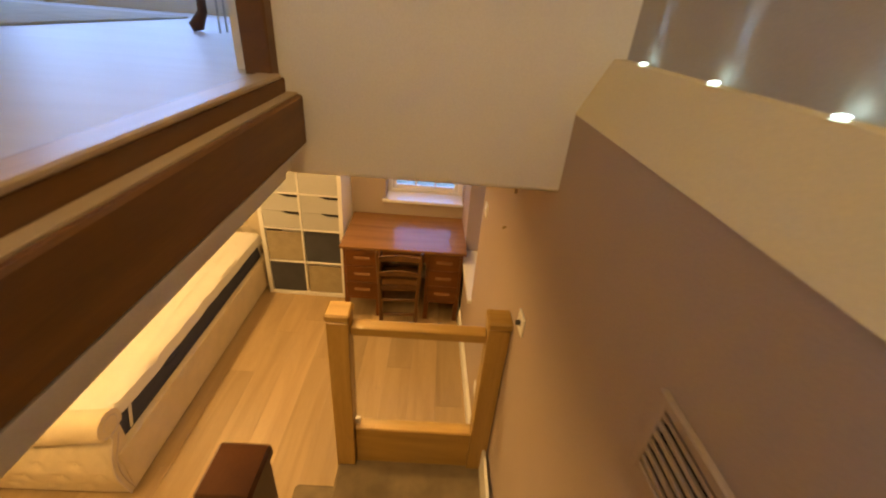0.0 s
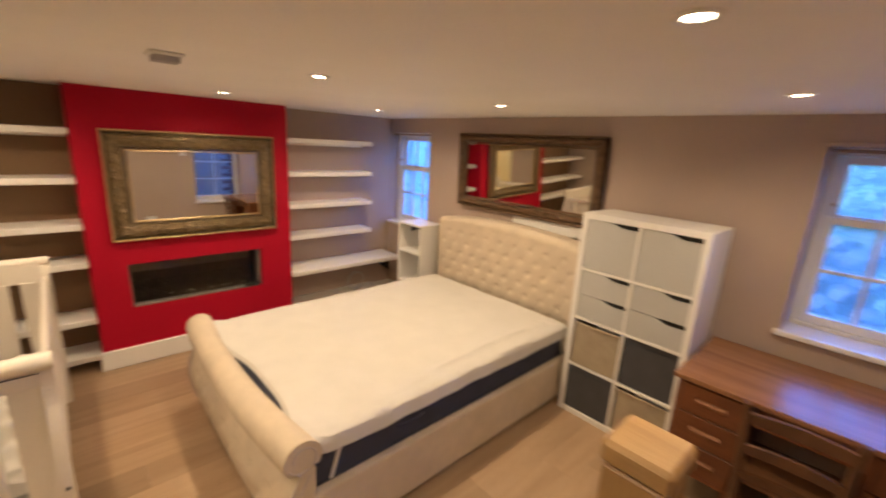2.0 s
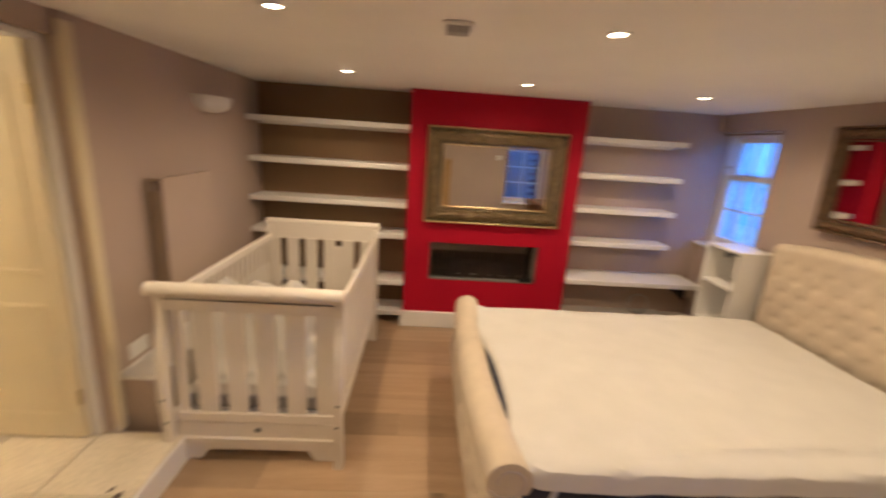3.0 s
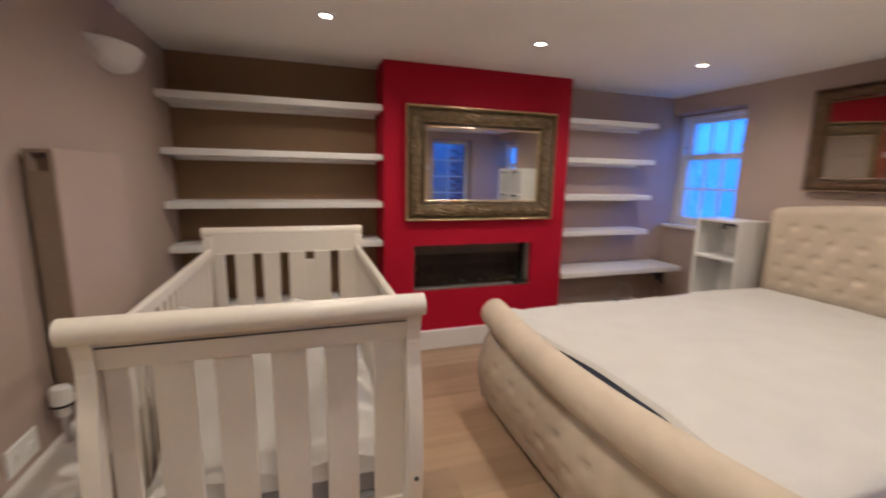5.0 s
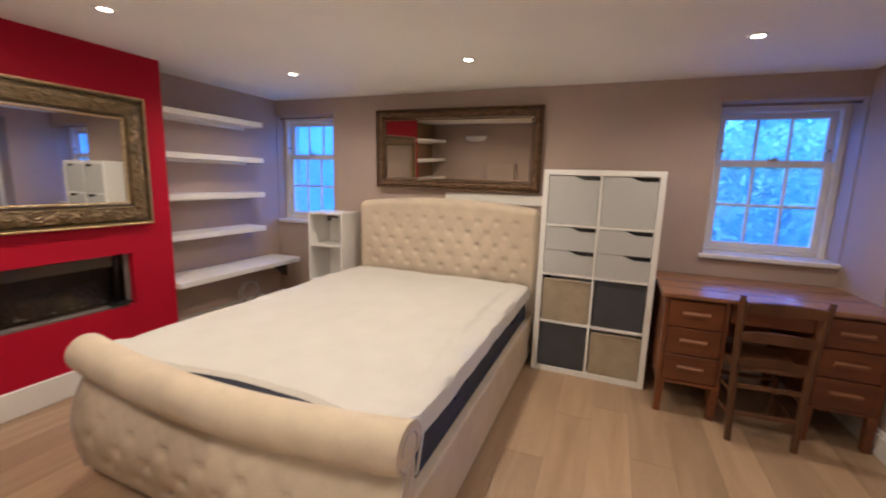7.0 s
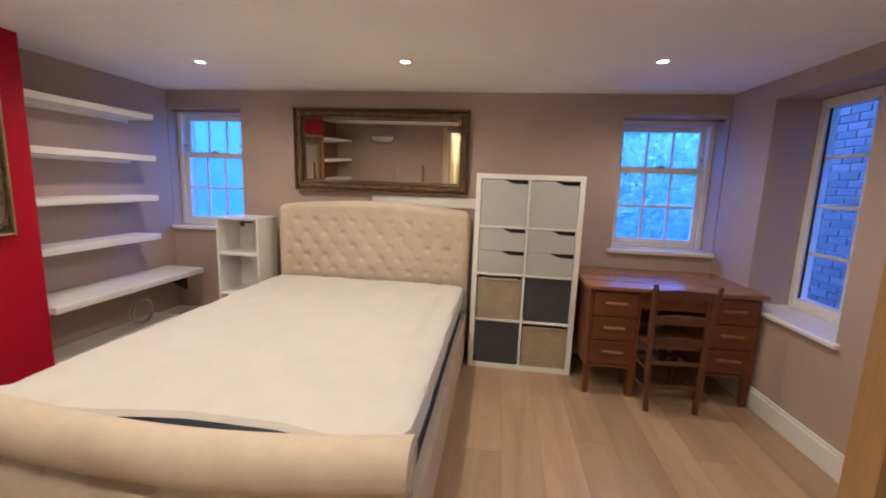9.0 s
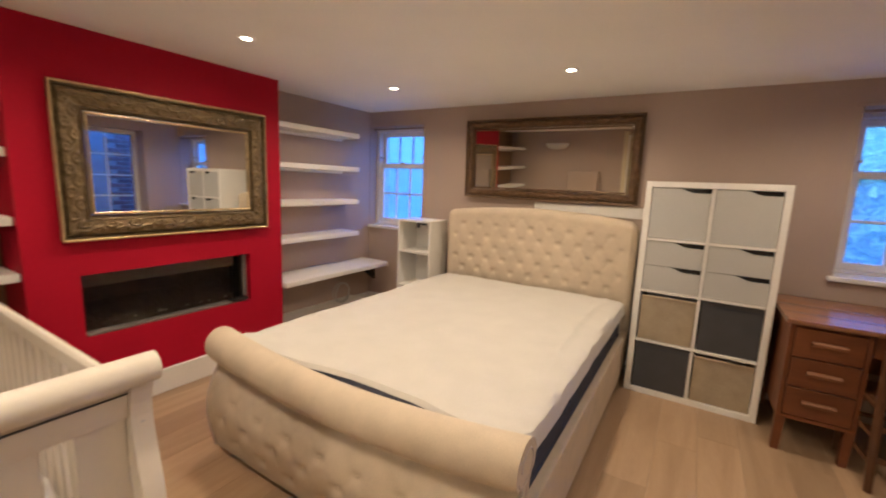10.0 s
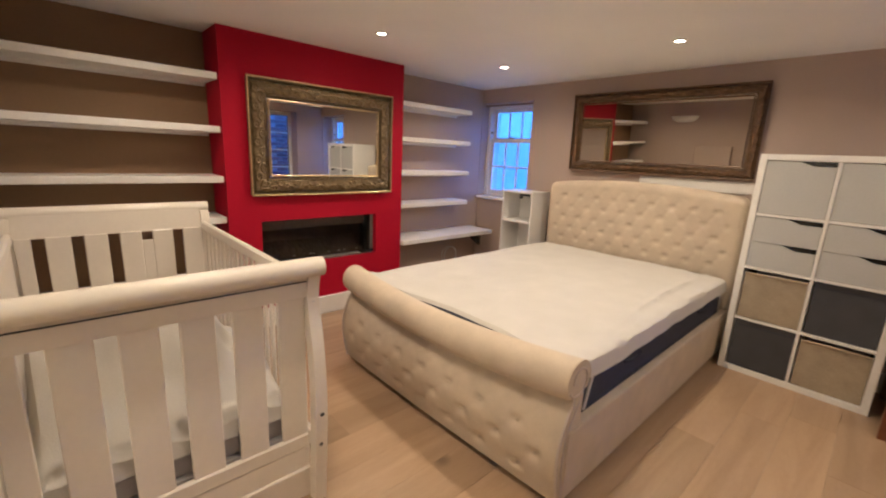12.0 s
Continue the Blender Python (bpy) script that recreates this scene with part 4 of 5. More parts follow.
def foot_face(u, v):
    y, z = FLINE[round(v * FN)]
    x = X0 + (X1 - X0) * u
    fade = max(0.0, min(1.0, (z - 0.07) / 0.05)) * max(0.0, min(1.0, (0.44 - z) / 0.05)) * max(0.0, min(1.0, min(u, 1 - u) / 0.03))
    pleat = 0.011 * max(0.0, min(1.0, (z - 0.36) / 0.08)) * max(0.0, min(1.0, min(u, 1 - u) / 0.03)) * math.exp(-((x / 0.20 - round(x / 0.20)) * 8) ** 2)
    return (x, BY0 - by + bow(x, z) + y + pleat + fade * (tuft(x, z - 0.12, 0.20, 0.105, 0.016)) + 0.012 * (1 - min(1, min(u, 1 - u) / 0.02)) ** 2, z + sag(x, z))


foot = part("footboard", sheet(foot_face, 150, FN), LINEN, bed, smooth=True)
RLINE = smooth_line(ROLL, 2)


def roll_fn(u, v):
    y, z = RLINE[round(v * (len(RLINE) - 1))]
    x = X0 - 0.004 + (X1 - X0 + 0.008) * u
    tight = 1 - 0.02 * max(0.0, 1 - min(u, 1 - u) / 0.006) + 0.006 * noise.noise((x * 4, v * 3, 2.0))
    return (x, BY0 - by + bow(x) + 0.045 + (y - 0.045) * tight, 0.567 + (z - 0.567) * tight + sag(x))


part("foot_roll", sheet(roll_fn, 160, len(RLINE) - 1), LINEN, foot, smooth=True)
for xs in (X0 - 0.003, X1 - 0.003):
    part("roll_end", prism([(BY0 - by + 0.045 + (y - 0.045) * 0.985, 0.567 + (z - 0.567) * 0.985) for y, z in RLINE], 'x', xs, xs + 0.006), LINEN, foot)
inner = [(BY0 - by + y + 0.032, z) for y, z in FLINE[::2]] + [(BY0 - by + 0.10, 0.50), (BY0 - by + 0.10, 0.045)]
part("foot_core", sheet(lambda u, v: (X0 + 0.012 + (X1 - X0 - 0.024) * u, inner[round(v * (len(inner) - 1))][0] + bow(X0 + (X1 - X0) * u, inner[round(v * (len(inner) - 1))][1]), inner[round(v * (len(inner) - 1))][1] + sag(X0 + (X1 - X0) * u, inner[round(v * (len(inner) - 1))][1]) - 0.01), 40, len(inner) - 1), LINEN, foot)
for xs in (X0 + 0.001, X1 - 0.031):
    part("end_cap", prism([(BY0 - by + y + 0.003, z) for y, z in FLINE[::2]] + [(BY0 - by + 0.10, 0.50), (BY0 - by + 0.10, 0.045)], 'x', xs, xs + 0.03), LINEN, foot)
for xs in (X0 + 0.002, X1 - 0.002):
    line = [(xs, BY0 - by + y, z) for y, z in FLINE[::3]]
    part("piping", tube(line, 0.007, 8), PIPING, foot, "raised piping cord", smooth=True)
    part("piping", tube([(xs, BY0 - by + y + 0.034 + 0.012 * (z > 0.4), z) for y, z in FLINE[:-8:3]], 0.006, 8), PIPING, foot, "raised piping cord", smooth=True)
    spiral = [(xs * 1.006, BY0 - by + 0.045 + (0.070 - 0.0016 * k) * math.cos(k * 0.33 + 3.6), 0.567 + (0.070 - 0.0016 * k) * math.sin(k * 0.33 + 3.6)) for k in range(19)]
    part("piping", tube(spiral, 0.0045, 8), PIPING, foot, "raised cord round the roll end", smooth=True)
for r in range(0, 4):
    for k in range(-4, 5):
        xx, zz = (k + (0.5 if r % 2 else 0)) * 0.20, 0.12 + r * 0.105
        if X0 + 0.05 < xx < X1 - 0.05 and zz < 0.42:
            y = min(FLINE, key=lambda p: abs(p[1] - zz))[0]
            part("button", lathe([(0.002, -0.003), (0.007, -0.002), (0.008, 0.001), (0.003, 0.004)], 10), LINEN, foot, at=(xx, BY0 - by + bow(xx, zz) + y + 0.0145, zz + sag(xx, zz))).rotation_euler = (math.pi / 2, 0, 0)

# side rails, slatted base, feet
for xs in (X0 + 0.012, X1 - 0.045):
    part("side_rail", box(xs, xs + 0.05, BY0 - by + 0.015, 3.60 - by, 0.04, 0.352, bevel=0.012, seg=2), LINEN, bed)
part("bed_base", box(X0 + 0.062, X1 - 0.062, BY0 - by + 0.10, 3.55 - by, 0.20, 0.33), DARKFELT, bed, "dark slatted base")
for fx in (X0 + 0.06, X1 - 0.06):
    for fy in (BY0 - by + 0.06, 3.58 - by):
        part("foot", box(fx - 0.03, fx + 0.03, fy - 0.03, fy + 0.03, 0.0, 0.045), BLACK, bed)

# headboard: arched top, diamond buttoned
HY = 3.60 - by


def head_top(u):
    return 1.165 + 0.062 * math.sin(math.pi * u) ** 0.8 - 0.05 * max(0.0, 1 - min(u, 1 - u) / 0.025) ** 2


def head_face(u, v):
    x = X0 + (X1 - X0) * u
    z = 0.10 + (head_top(u) - 0.10) * v
    edge = min(1.0, min(u, 1 - u) / 0.03, (1 - v) / 0.05)
    pad = 0.055 * math.sqrt(max(0.0, 1 - (1 - max(0.0, edge)) ** 2))
    fade = max(0.0, min(1.0, (min(u, 1 - u) - 0.035) / 0.03)) * max(0.0, min(1.0, (head_top(u) - 0.07 - z) / 0.05))
    return (x, HY - pad - 0.012 * (z - 0.6) + fade * tuft(x, z - 0.66, 0.158, 0.098, 0.0125), z)


head = part("headboard", sheet(head_face, 200, 120), LINEN, bed, smooth=True)
part("head_core", prism([(X0 + 0.004, 0.06), (X1 - 0.004, 0.06)] + [(X0 + 0.004 + (X1 - X0 - 0.008) * k / 30, head_top(k / 30) - 0.006) for k in range(30, -1, -1)], 'y', HY - 0.006, 3.74 - by), LINEN, head)
for r in range(-1, 5):
    for k in range(-5, 6):
        xx, zz = (k + (0.5 if r % 2 else 0)) * 0.158, 0.66 + r * 0.098
        u = (xx - X0) / (X1 - X0)
        if 0.06 < u < 0.94 and zz < head_top(u) - 0.10:
            part("button", lathe([(0.002, -0.003), (0.006, -0.002), (0.007, 0.001), (0.003, 0.004)], 10), LINEN, head, at=(xx, HY - 0.055 - 0.012 * (zz - 0.6) + 0.012, zz)).rotation_euler = (math.pi / 2, 0, 0)

# mattress and its loose protector
mattress = thing("mattress", (bx, by, 0.331), "navy sided mattress in the sleigh bed", "mattress")
MX, MY0, MY1 = 0.765, 1.425 - by, 3.475 - by
part("body", box(-MX, MX, MY0, MY1, 0.0, 0.247, bevel=0.035, seg=3), NAVY, mattress, smooth=False)
for zz in (0.03, 0.217):
    loop = [(-MX, MY0 + 0.05), (-MX + 0.05, MY0), (MX - 0.05, MY0), (MX, MY0 + 0.05), (MX, MY1 - 0.05), (MX - 0.05, MY1), (-MX + 0.05, MY1), (-MX, MY1 - 0.05), (-MX, MY0 + 0.05)]
    part("piping", tube([(a * 1.003, c, zz) for a, c in loop], 0.007, 6), NAVY, mattress, "corded navy edge")
for hy in (1.98 - by, 3.05 - by):
    part("handle", tube([(MX + 0.002, hy - 0.09, 0.13), (MX + 0.014, hy - 0.05, 0.128), (MX + 0.016, hy + 0.05, 0.128), (MX + 0.002, hy + 0.09, 0.13)], 0.007, 6), NAVY, mattress, "fabric handle strap")
cover = thing("mattress_protector", (bx, by, 0.578), "rumpled white quilted mattress protector on the mattress", "bedding")


def cover_fn(u, v):
    flap = 0.078 + 0.014 * noise.noise((v * 5.0, 0.0, 2.0)) + 0.005 * noise.noise((v * 17.0, 3.0, 2.0)) - 0.03 * math.exp(-(v / 0.05) ** 2)
    a = (2 * MX + flap) * u
    over = max(0.0, a - 2 * MX + 0.02)                  # length hanging over the rail side
    x = -MX - 0.008 + min(a, 2 * MX) + 0.020 * min(1.0, over / 0.03) ** 0.5 + 0.012 * over / 0.08
    w = (x + MX) / (2 * MX)
    y0 = MY0 - 0.034 + 0.056 * math.exp(-((w - 0.62) / 0.25) ** 4) - 0.02 * math.exp(-((w - 0.97) / 0.05) ** 2)
    y = y0 + (MY1 + 0.005 - y0) * v
    e = min(w, max(0.0, 1 - w)) * 2 * MX
    f = min(v * (MY1 - y0), (1 - v) * (MY1 - y0))
    n = noise.noise((x * 2.2, y * 2.2, 3.0)) * 0.010 + noise.noise((x * 7, y * 5, 7.0)) * 0.004
    d = e - 0.115 * min(1.0, 0.12 + v * 2.2) - 0.012 * math.sin(y * 4.2)
    fold = (0.017 if w > 0.5 else 0.004) * math.exp(-(d / (0.011 if d < 0 else 0.03)) ** 2) * (0.6 + 0.4 * math.sin(y * 3.0 + 1))
    left = 0.050 * max(0.0, 1 - e / 0.035) ** 2 if w < 0.5 else 0.0
    drop = left + max(0.0, over - 0.012) + 0.018 * max(0.0, 1 - f / 0.02) ** 2
    crumple = 0.016 * noise.noise((x * 16, y * 16, 1.0)) * math.exp(-(e * e + f * f) / 0.03)
    return (x, y, 0.022 + n + fold - drop + crumple)


part("quilt_top", sheet(cover_fn, 90, 120), SHEET, cover, smooth=True)
for sx, sy, dy in ((1, MY0 + 0.15, -1), (1, MY1 - 0.10, 1), (-1, MY0 + 0.10, -1)):
    part("elastic_strap", prism([(sy, 0.0), (sy + 0.022, 0.0), (sy + 0.022 + dy * 0.035, -0.11), (sy + 0.020 + dy * 0.065, -0.215), (sy + dy * 0.065, -0.215), (sy + dy * 0.035, -0.11)], 'x', sx * (MX + 0.006) - 0.003, sx * (MX + 0.006) + 0.003), SHEET, cover, "white elastic corner strap")


# ---- white crib ----
KX0, KX1, KY0, KY1 = -3.80, -2.31, -0.22, 0.668
crib = thing("crib", ((KX0 + KX1) / 2, (KY0 + KY1) / 2, 0), "white painted wooden sleigh crib with slatted sides", "crib")
cx, cy = crib.location.x, crib.location.y
LX, LY = (KX1 - KX0) / 2, (KY1 - KY0) / 2
POST = smooth_line([(0.016, 0.0), (0.022, 0.10), (0.038, 0.30), (0.042, 0.46), (0.026, 0.66), (-0.010, 0.85), (0.014, 0.955)], 4)
for sx in (1, -1):
    dz = 0.0 if sx > 0 else 0.03
    end = part("end_panel", prism([(sx * (LX - 0.035) - 0.010, 0.853 + dz), (sx * (LX - 0.035) + 0.010, 0.853 + dz), (sx * (LX - 0.02) + 0.012, 0.965 + dz), (sx * (LX - 0.02) - 0.010, 0.965 + dz)], 'y', -LY + 0.045, LY - 0.045, bevel=0.002), CRIBWHITE, crib)
    rail = part("top_rail", rod((sx * (LX + 0.004), -LY - 0.012, 0.970 + dz), (sx * (LX + 0.004), LY + 0.004, 0.970 + dz), 0.034, n=28), CRIBWHITE, end, smooth=True)
    for k in (-1, 1):
        y0 = k * (LY - 0.0225)
        part("post", prism([(sx * (LX - 0.055 + a), z + dz * (z > 0.5)) for a, z in POST] + [(sx * (LX - 0.005 + a), z + dz * (z > 0.5)) for a, z in POST[::-1]], 'y', y0 - 0.0225, y0 + 0.0225, bevel=0.003), CRIBWHITE, crib)
    part("groove", box(sx * (LX - 0.0225) - 0.0095, sx * (LX - 0.0225) + 0.0095, -LY + 0.046, LY - 0.046, 0.9125 + dz, 0.9165 + dz), DARKFELT, end, "thin dark joint under the rail")
    w, g = 0.097, 0.050
    if sx < 0:
        part("filler_board", box(-LX + 0.040, -LX + 0.048, 0.3005 - w - g - g, 0.3005 - w - g, 0.30, 0.835, bevel=0.002), CRIBWHITE, end)
    for k in range(6):
        ya, yb = 0.3005 - (5 - k) * (w + g), 0.3005 - (5 - k) * (w + g) + w
        ya, yb = max(ya, -LY + 0.047), min(yb, LY - 0.047)
        part("slat", box(sx * (LX - 0.043) - 0.008, sx * (LX - 0.043) + 0.008, ya, yb, 0.29, 0.858 + dz, bevel=0.003), CRIBWHITE, end)
    part("bottom_rail", box(sx * (LX - 0.04) - 0.011, sx * (LX - 0.04) + 0.011, -LY + 0.045, LY - 0.045, 0.235, 0.295, bevel=0.006), CRIBWHITE, end)
    part("lower_panel", prism([(-LY + 0.045, 0.235), (-LY + 0.045, 0.015), (-LY + 0.15, 0.015), (-LY + 0.19, 0.075), (LY - 0.19, 0.075), (LY - 0.15, 0.015), (LY - 0.045, 0.015), (LY - 0.045, 0.235)], 'x', sx * (LX - 0.04) - 0.009, sx * (LX - 0.04) + 0.009), CRIBWHITE, end)
    part("moulding", box(sx * (LX - 0.03) - 0.006, sx * (LX - 0.03) + 0.008, -LY + 0.045, LY - 0.045, 0.125, 0.15, bevel=0.005), CRIBWHITE, end)
    for yy, zz in ((LY - 0.022, 0.40), (LY - 0.026, 0.27), (-LY + 0.022, 0.40), (-LY + 0.026, 0.27), (LY - 0.022, 0.83), (0.0, 0.195)):
        on_post = abs(yy) > LY - 0.04
        face = LX - 0.005 + min(POST, key=lambda p: abs(p[1] - zz))[0] if on_post else LX - 0.032
        part("bolt_cap", rod((sx * (face - 0.006), yy, zz), (sx * (face + 0.002), yy, zz), 0.015 if zz < 0.2 else 0.008, n=14), DARKFELT if zz < 0.5 else METAL, end, "small recessed bolt")
for sy in (1, -1):
    y0 = sy * (LY - 0.03)
    side = part("side_rail", boxes((-LX + 0.03, LX - 0.03, y0 - 0.014, y0 + 0.014, 0.865, 0.92), bevel=0.008), CRIBWHITE, crib)
    part("lower_rail", box(-LX + 0.03, LX - 0.03, y0 - 0.012, y0 + 0.012, 0.235, 0.30, bevel=0.005), CRIBWHITE, side)
    for k in range(18):
        xk = -LX + 0.10 + k * (2 * LX - 0.20) / 17
        part("bar", box(xk - 0.016, xk + 0.016, y0 - 0.007, y0 + 0.007, 0.298, 0.868, bevel=0.004), CRIBWHITE, side)
part("mattress_base", box(-LX + 0.05, LX - 0.05, -LY + 0.05, LY - 0.05, 0.272, 0.302), MESH, crib, "grey mesh mattress base")
cmat = thing("crib_mattress", (cx, cy, 0.303), "thin grey sided crib mattress", "mattress")
part("body", box(-LX + 0.065, LX - 0.065, -LY + 0.06, LY - 0.06, 0.0, 0.080, bevel=0.02, seg=3), MESH, cmat, "grey mattress side")
blanket = thing("blanket", (cx, cy, 0.383), "crumpled white blanket in the crib", "blanket")


def blanket_fn(u, v):
    x, y = -LX + 0.075 + (2 * LX - 0.128) * u, -LY + 0.068 + (2 * LY - 0.136) * v
    e, ev = min(u, 1 - u), min(v, 1 - v)
    heap = 0.12 + 0.29 / (1 + math.exp((v - 0.76) / 0.035)) + 0.02 * math.sin(v * 23)
    s = max(0.0, min(1.0, (u - 0.74) / 0.19))
    lean = 1 / (1 + math.exp((0.62 - u) / 0.02)) * (1 - s * s * (3 - 2 * s))
    h = 0.055 + heap * lean * (1 - 0.25 * max(0.0, 0.06 - v) / 0.06) + (0.035 - 0.02 * lean) * noise.noise((x * 6, y * 9, 0.3)) + 0.012 * noise.noise((x * 17, y * 22, 5.0))
    h += 0.017 * lean * math.sin(x * 88 + 6 * noise.noise((x * 5, y * 6, 1.0)))
    return (x, y, max(0.004, h * min(1, e / 0.012) * min(1, ev / 0.05)))


part("cloth", sheet(blanket_fn, 220, 70), SHEET, blanket, smooth=True)


# ---- cube storage unit ----
UW, UH, UD = 0.768, 1.475, 0.385
unit = thing("cube_shelf_unit", (-1.213, 3.335 + UD / 2, 0), "tall white cube storage unit with eight compartments", "shelf unit")
unit.rotation_euler = (0, 0, radians(-1.0))
T, t2 = 0.038, 0.017
hw, hd = UW / 2, UD / 2
for xs in (-hw, hw - T):
    part("side_panel", box(xs, xs + T, -hd, hd, 0, UH, bevel=0.0015), SHELFWHITE, unit)
for zs in (0, UH - T):
    part("top_panel" if zs else "bottom_panel", box(-hw + T, hw - T, -hd, hd, zs, zs + T, bevel=0.0015), SHELFWHITE, unit)
cell = (UH - 2 * T - 3 * t2) / 4
part("divider", box(-t2 / 2, t2 / 2, -hd + 0.001, hd, T, UH - T, bevel=0.001), SHELFWHITE, unit)
for k in (1, 2, 3):
    zc = T + k * cell + (k - 1) * t2
    for xa, xb in ((-hw + T, -t2 / 2), (t2 / 2, hw - T)):
        part("shelf_board", box(xa, xb, -hd + 0.002, hd, zc, zc + t2, bevel=0.001), SHELFWHITE, unit)
part("back_panel", box(-hw + T, hw - T, hd - 0.006, hd - 0.001, T, UH - T), SHELFWHITE, unit)


def notch_front(x0, x1, z0, z1, y, deep=0.028):
    """A front panel with a curved finger notch cut in its top edge towards the right."""
    w = x1 - x0
    top = [(x1, z1 - deep)] + [(x0 + w * (0.96 - 0.52 * k / 14), z1 - deep * (1 if k < 6 else 0.5 + 0.5 * math.cos(math.pi * (k - 6) / 8))) for k in range(15)] + [(x0, z1)]
    return prism([(x0, z0), (x1, z0)] + top, 'y', y, y + 0.016)


for col in (0, 1):
    xa, xb = ((-hw + T + 0.003, -t2 / 2 - 0.003), (t2 / 2 + 0.003, hw - T - 0.003))[col]
    zt = T + 3 * (cell + t2)
    for name, za, zb in (("door_front", zt + 0.003, zt + cell - 0.003),
                         ("drawer_front", zt - t2 - cell / 2 + 0.002, zt - t2 - 0.003),
                         ("drawer_front", zt - t2 - cell + 0.003, zt - t2 - cell / 2 - 0.002)):
        f = part(name, notch_front(xa, xb, za, zb, -hd + 0.006), FRONTGREY, unit, "pale grey front with a curved finger notch")
        # black sheet stands for the shaded inside seen through the notch
        part("recess", box(xa, xb, -hd + 0.024, -hd + 0.03, za, zb), BLACK, f, "black sheet for the shade behind the notch")
for col, row, kind in ((0, 1, "basket"), (1, 1, "box"), (0, 0, "box"), (1, 0, "basket")):
    xa, xb = ((-hw + T + 0.006, -t2 / 2 - 0.006), (t2 / 2 + 0.006, hw - T - 0.006))[col]
    za = T + row * (cell + t2) + 0.001
    at = unit.location + Vector(((xa + xb) / 2, 0, za))
    w = (xb - xa) / 2
    if kind == "box":
        b = thing("storage_box", at, "charcoal fabric storage box in the cube unit", "storage box", "boxes in the cube unit")
        part("body", boxes((-w, w, -hd + 0.012, -hd + 0.022, 0.0, cell - 0.006), (-w, -w + 0.01, -hd + 0.022, hd - 0.02, 0, cell - 0.02), (w - 0.01, w, -hd + 0.022, hd - 0.02, 0, cell - 0.02), (-w + 0.01, w - 0.01, -hd + 0.022, hd - 0.02, 0, 0.008), bevel=0.002), DARKFELT, b)
        part("seam", box(-w + 0.004, w - 0.004, -hd + 0.0105, -hd + 0.012, cell - 0.04, cell - 0.036), NAVY, b)
    else:
        b = thing("storage_basket", at, "woven seagrass storage basket in the cube unit", "basket", "baskets in the cube unit")
        part("front", sheet(lambda u, v: (-w + 0.003 + (2 * w - 0.006) * u, -hd + 0.014 - 0.006 * math.sin(math.pi * u) + 0.0005 * math.sin(v * 130), 0.004 + (cell - 0.03) * v), 24, 70), SEAGRASS, b, smooth=True)
        part("sides", boxes((-w, -w + 0.008, -hd + 0.016, hd - 0.02, 0, cell - 0.03), (w - 0.008, w, -hd + 0.016, hd - 0.02, 0, cell - 0.03), (-w + 0.008, w - 0.008, -hd + 0.016, hd - 0.02, 0, 0.008)), SEAGRASS, b)
        part("rim", tube([(-w + 0.004, -hd + 0.012, cell - 0.032), (0, -hd + 0.006, cell - 0.030), (w - 0.004, -hd + 0.012, cell - 0.032)], 0.008, 8), SEAGRASS, b)

# small white bookcase between the bed and the window
book = thing("small_bookcase", (-3.535, 3.55, 0), "small white open bookcase wedged beside the headboard", "bookcase")
part("side_panel", box(-0.185, -0.167, -0.15, 0.15, 0, 1.055, bevel=0.002), SHELFWHITE, book)
part("side_panel", box(0.167, 0.185, -0.15, 0.15, 0, 1.055, bevel=0.002), SHELFWHITE, book)
for zz in (0.06, 0.40, 0.74, 1.035):
    part("shelf_board", box(-0.167, 0.167, -0.148, 0.142, zz, zz + 0.02, bevel=0.002), SHELFWHITE, book)
part("back_panel", box(-0.167, 0.167, 0.142, 0.148, 0.0, 1.035), SHELFWHITE, book)
part("bracket", boxes((0.03, 0.12, -0.13, -0.10, 1.012, 1.035), (0.02, 0.05, -0.135, -0.115, 0.985, 1.035)), DARKFELT, book, "small dark metal clip")

# ---- desk ----
desk = thing("pedestal_desk", (-0.262, 3.41, 0), "reddish oak pedestal desk with two banks of drawers", "desk")
desk.rotation_euler = (0, 0, radians(0.3))
part("desktop", box(-0.55, 0.555, -0.355, 0.35, 0.738, 0.765, bevel=0.006, seg=2), DESKTOP, desk, "desktop lighter than the drawers")
for side, (xa, xb) in (("l", (-0.528, -0.195)), ("r", (0.205, 0.53))):
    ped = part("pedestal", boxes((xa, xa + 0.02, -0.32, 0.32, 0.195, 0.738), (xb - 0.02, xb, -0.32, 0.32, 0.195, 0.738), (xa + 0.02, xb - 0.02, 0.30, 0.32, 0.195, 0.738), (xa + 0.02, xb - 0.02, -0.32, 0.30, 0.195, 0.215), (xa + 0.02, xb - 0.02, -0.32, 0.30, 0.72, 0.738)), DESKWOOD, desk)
    for k in range(3):
        za = 0.222 + k * 0.168
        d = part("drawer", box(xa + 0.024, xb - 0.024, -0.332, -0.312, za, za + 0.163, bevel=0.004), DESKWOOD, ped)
        mid = (xa + xb) / 2
        part("handle", prism([(-0.332, za + 0.070), (-0.350, za + 0.074), (-0.356, za + 0.090), (-0.346, za + 0.100), (-0.332, za + 0.100)], 'x', mid - 0.07, mid + 0.07), PULLWOOD, d, "paler timber drawer pull")
    for xl in (xa, xb - 0.045):
        for yl in (-0.325, 0.275):
            part("leg", prism([(xl, 0.0), (xl + 0.036, 0.0), (xl + 0.045, 0.20), (xl, 0.20)], 'y', yl, yl + 0.042, bevel=0.003), DESKWOOD, desk)
part("apron", box(-0.185, 0.205, -0.30, -0.28, 0.615, 0.738), DESKWOOD, desk)
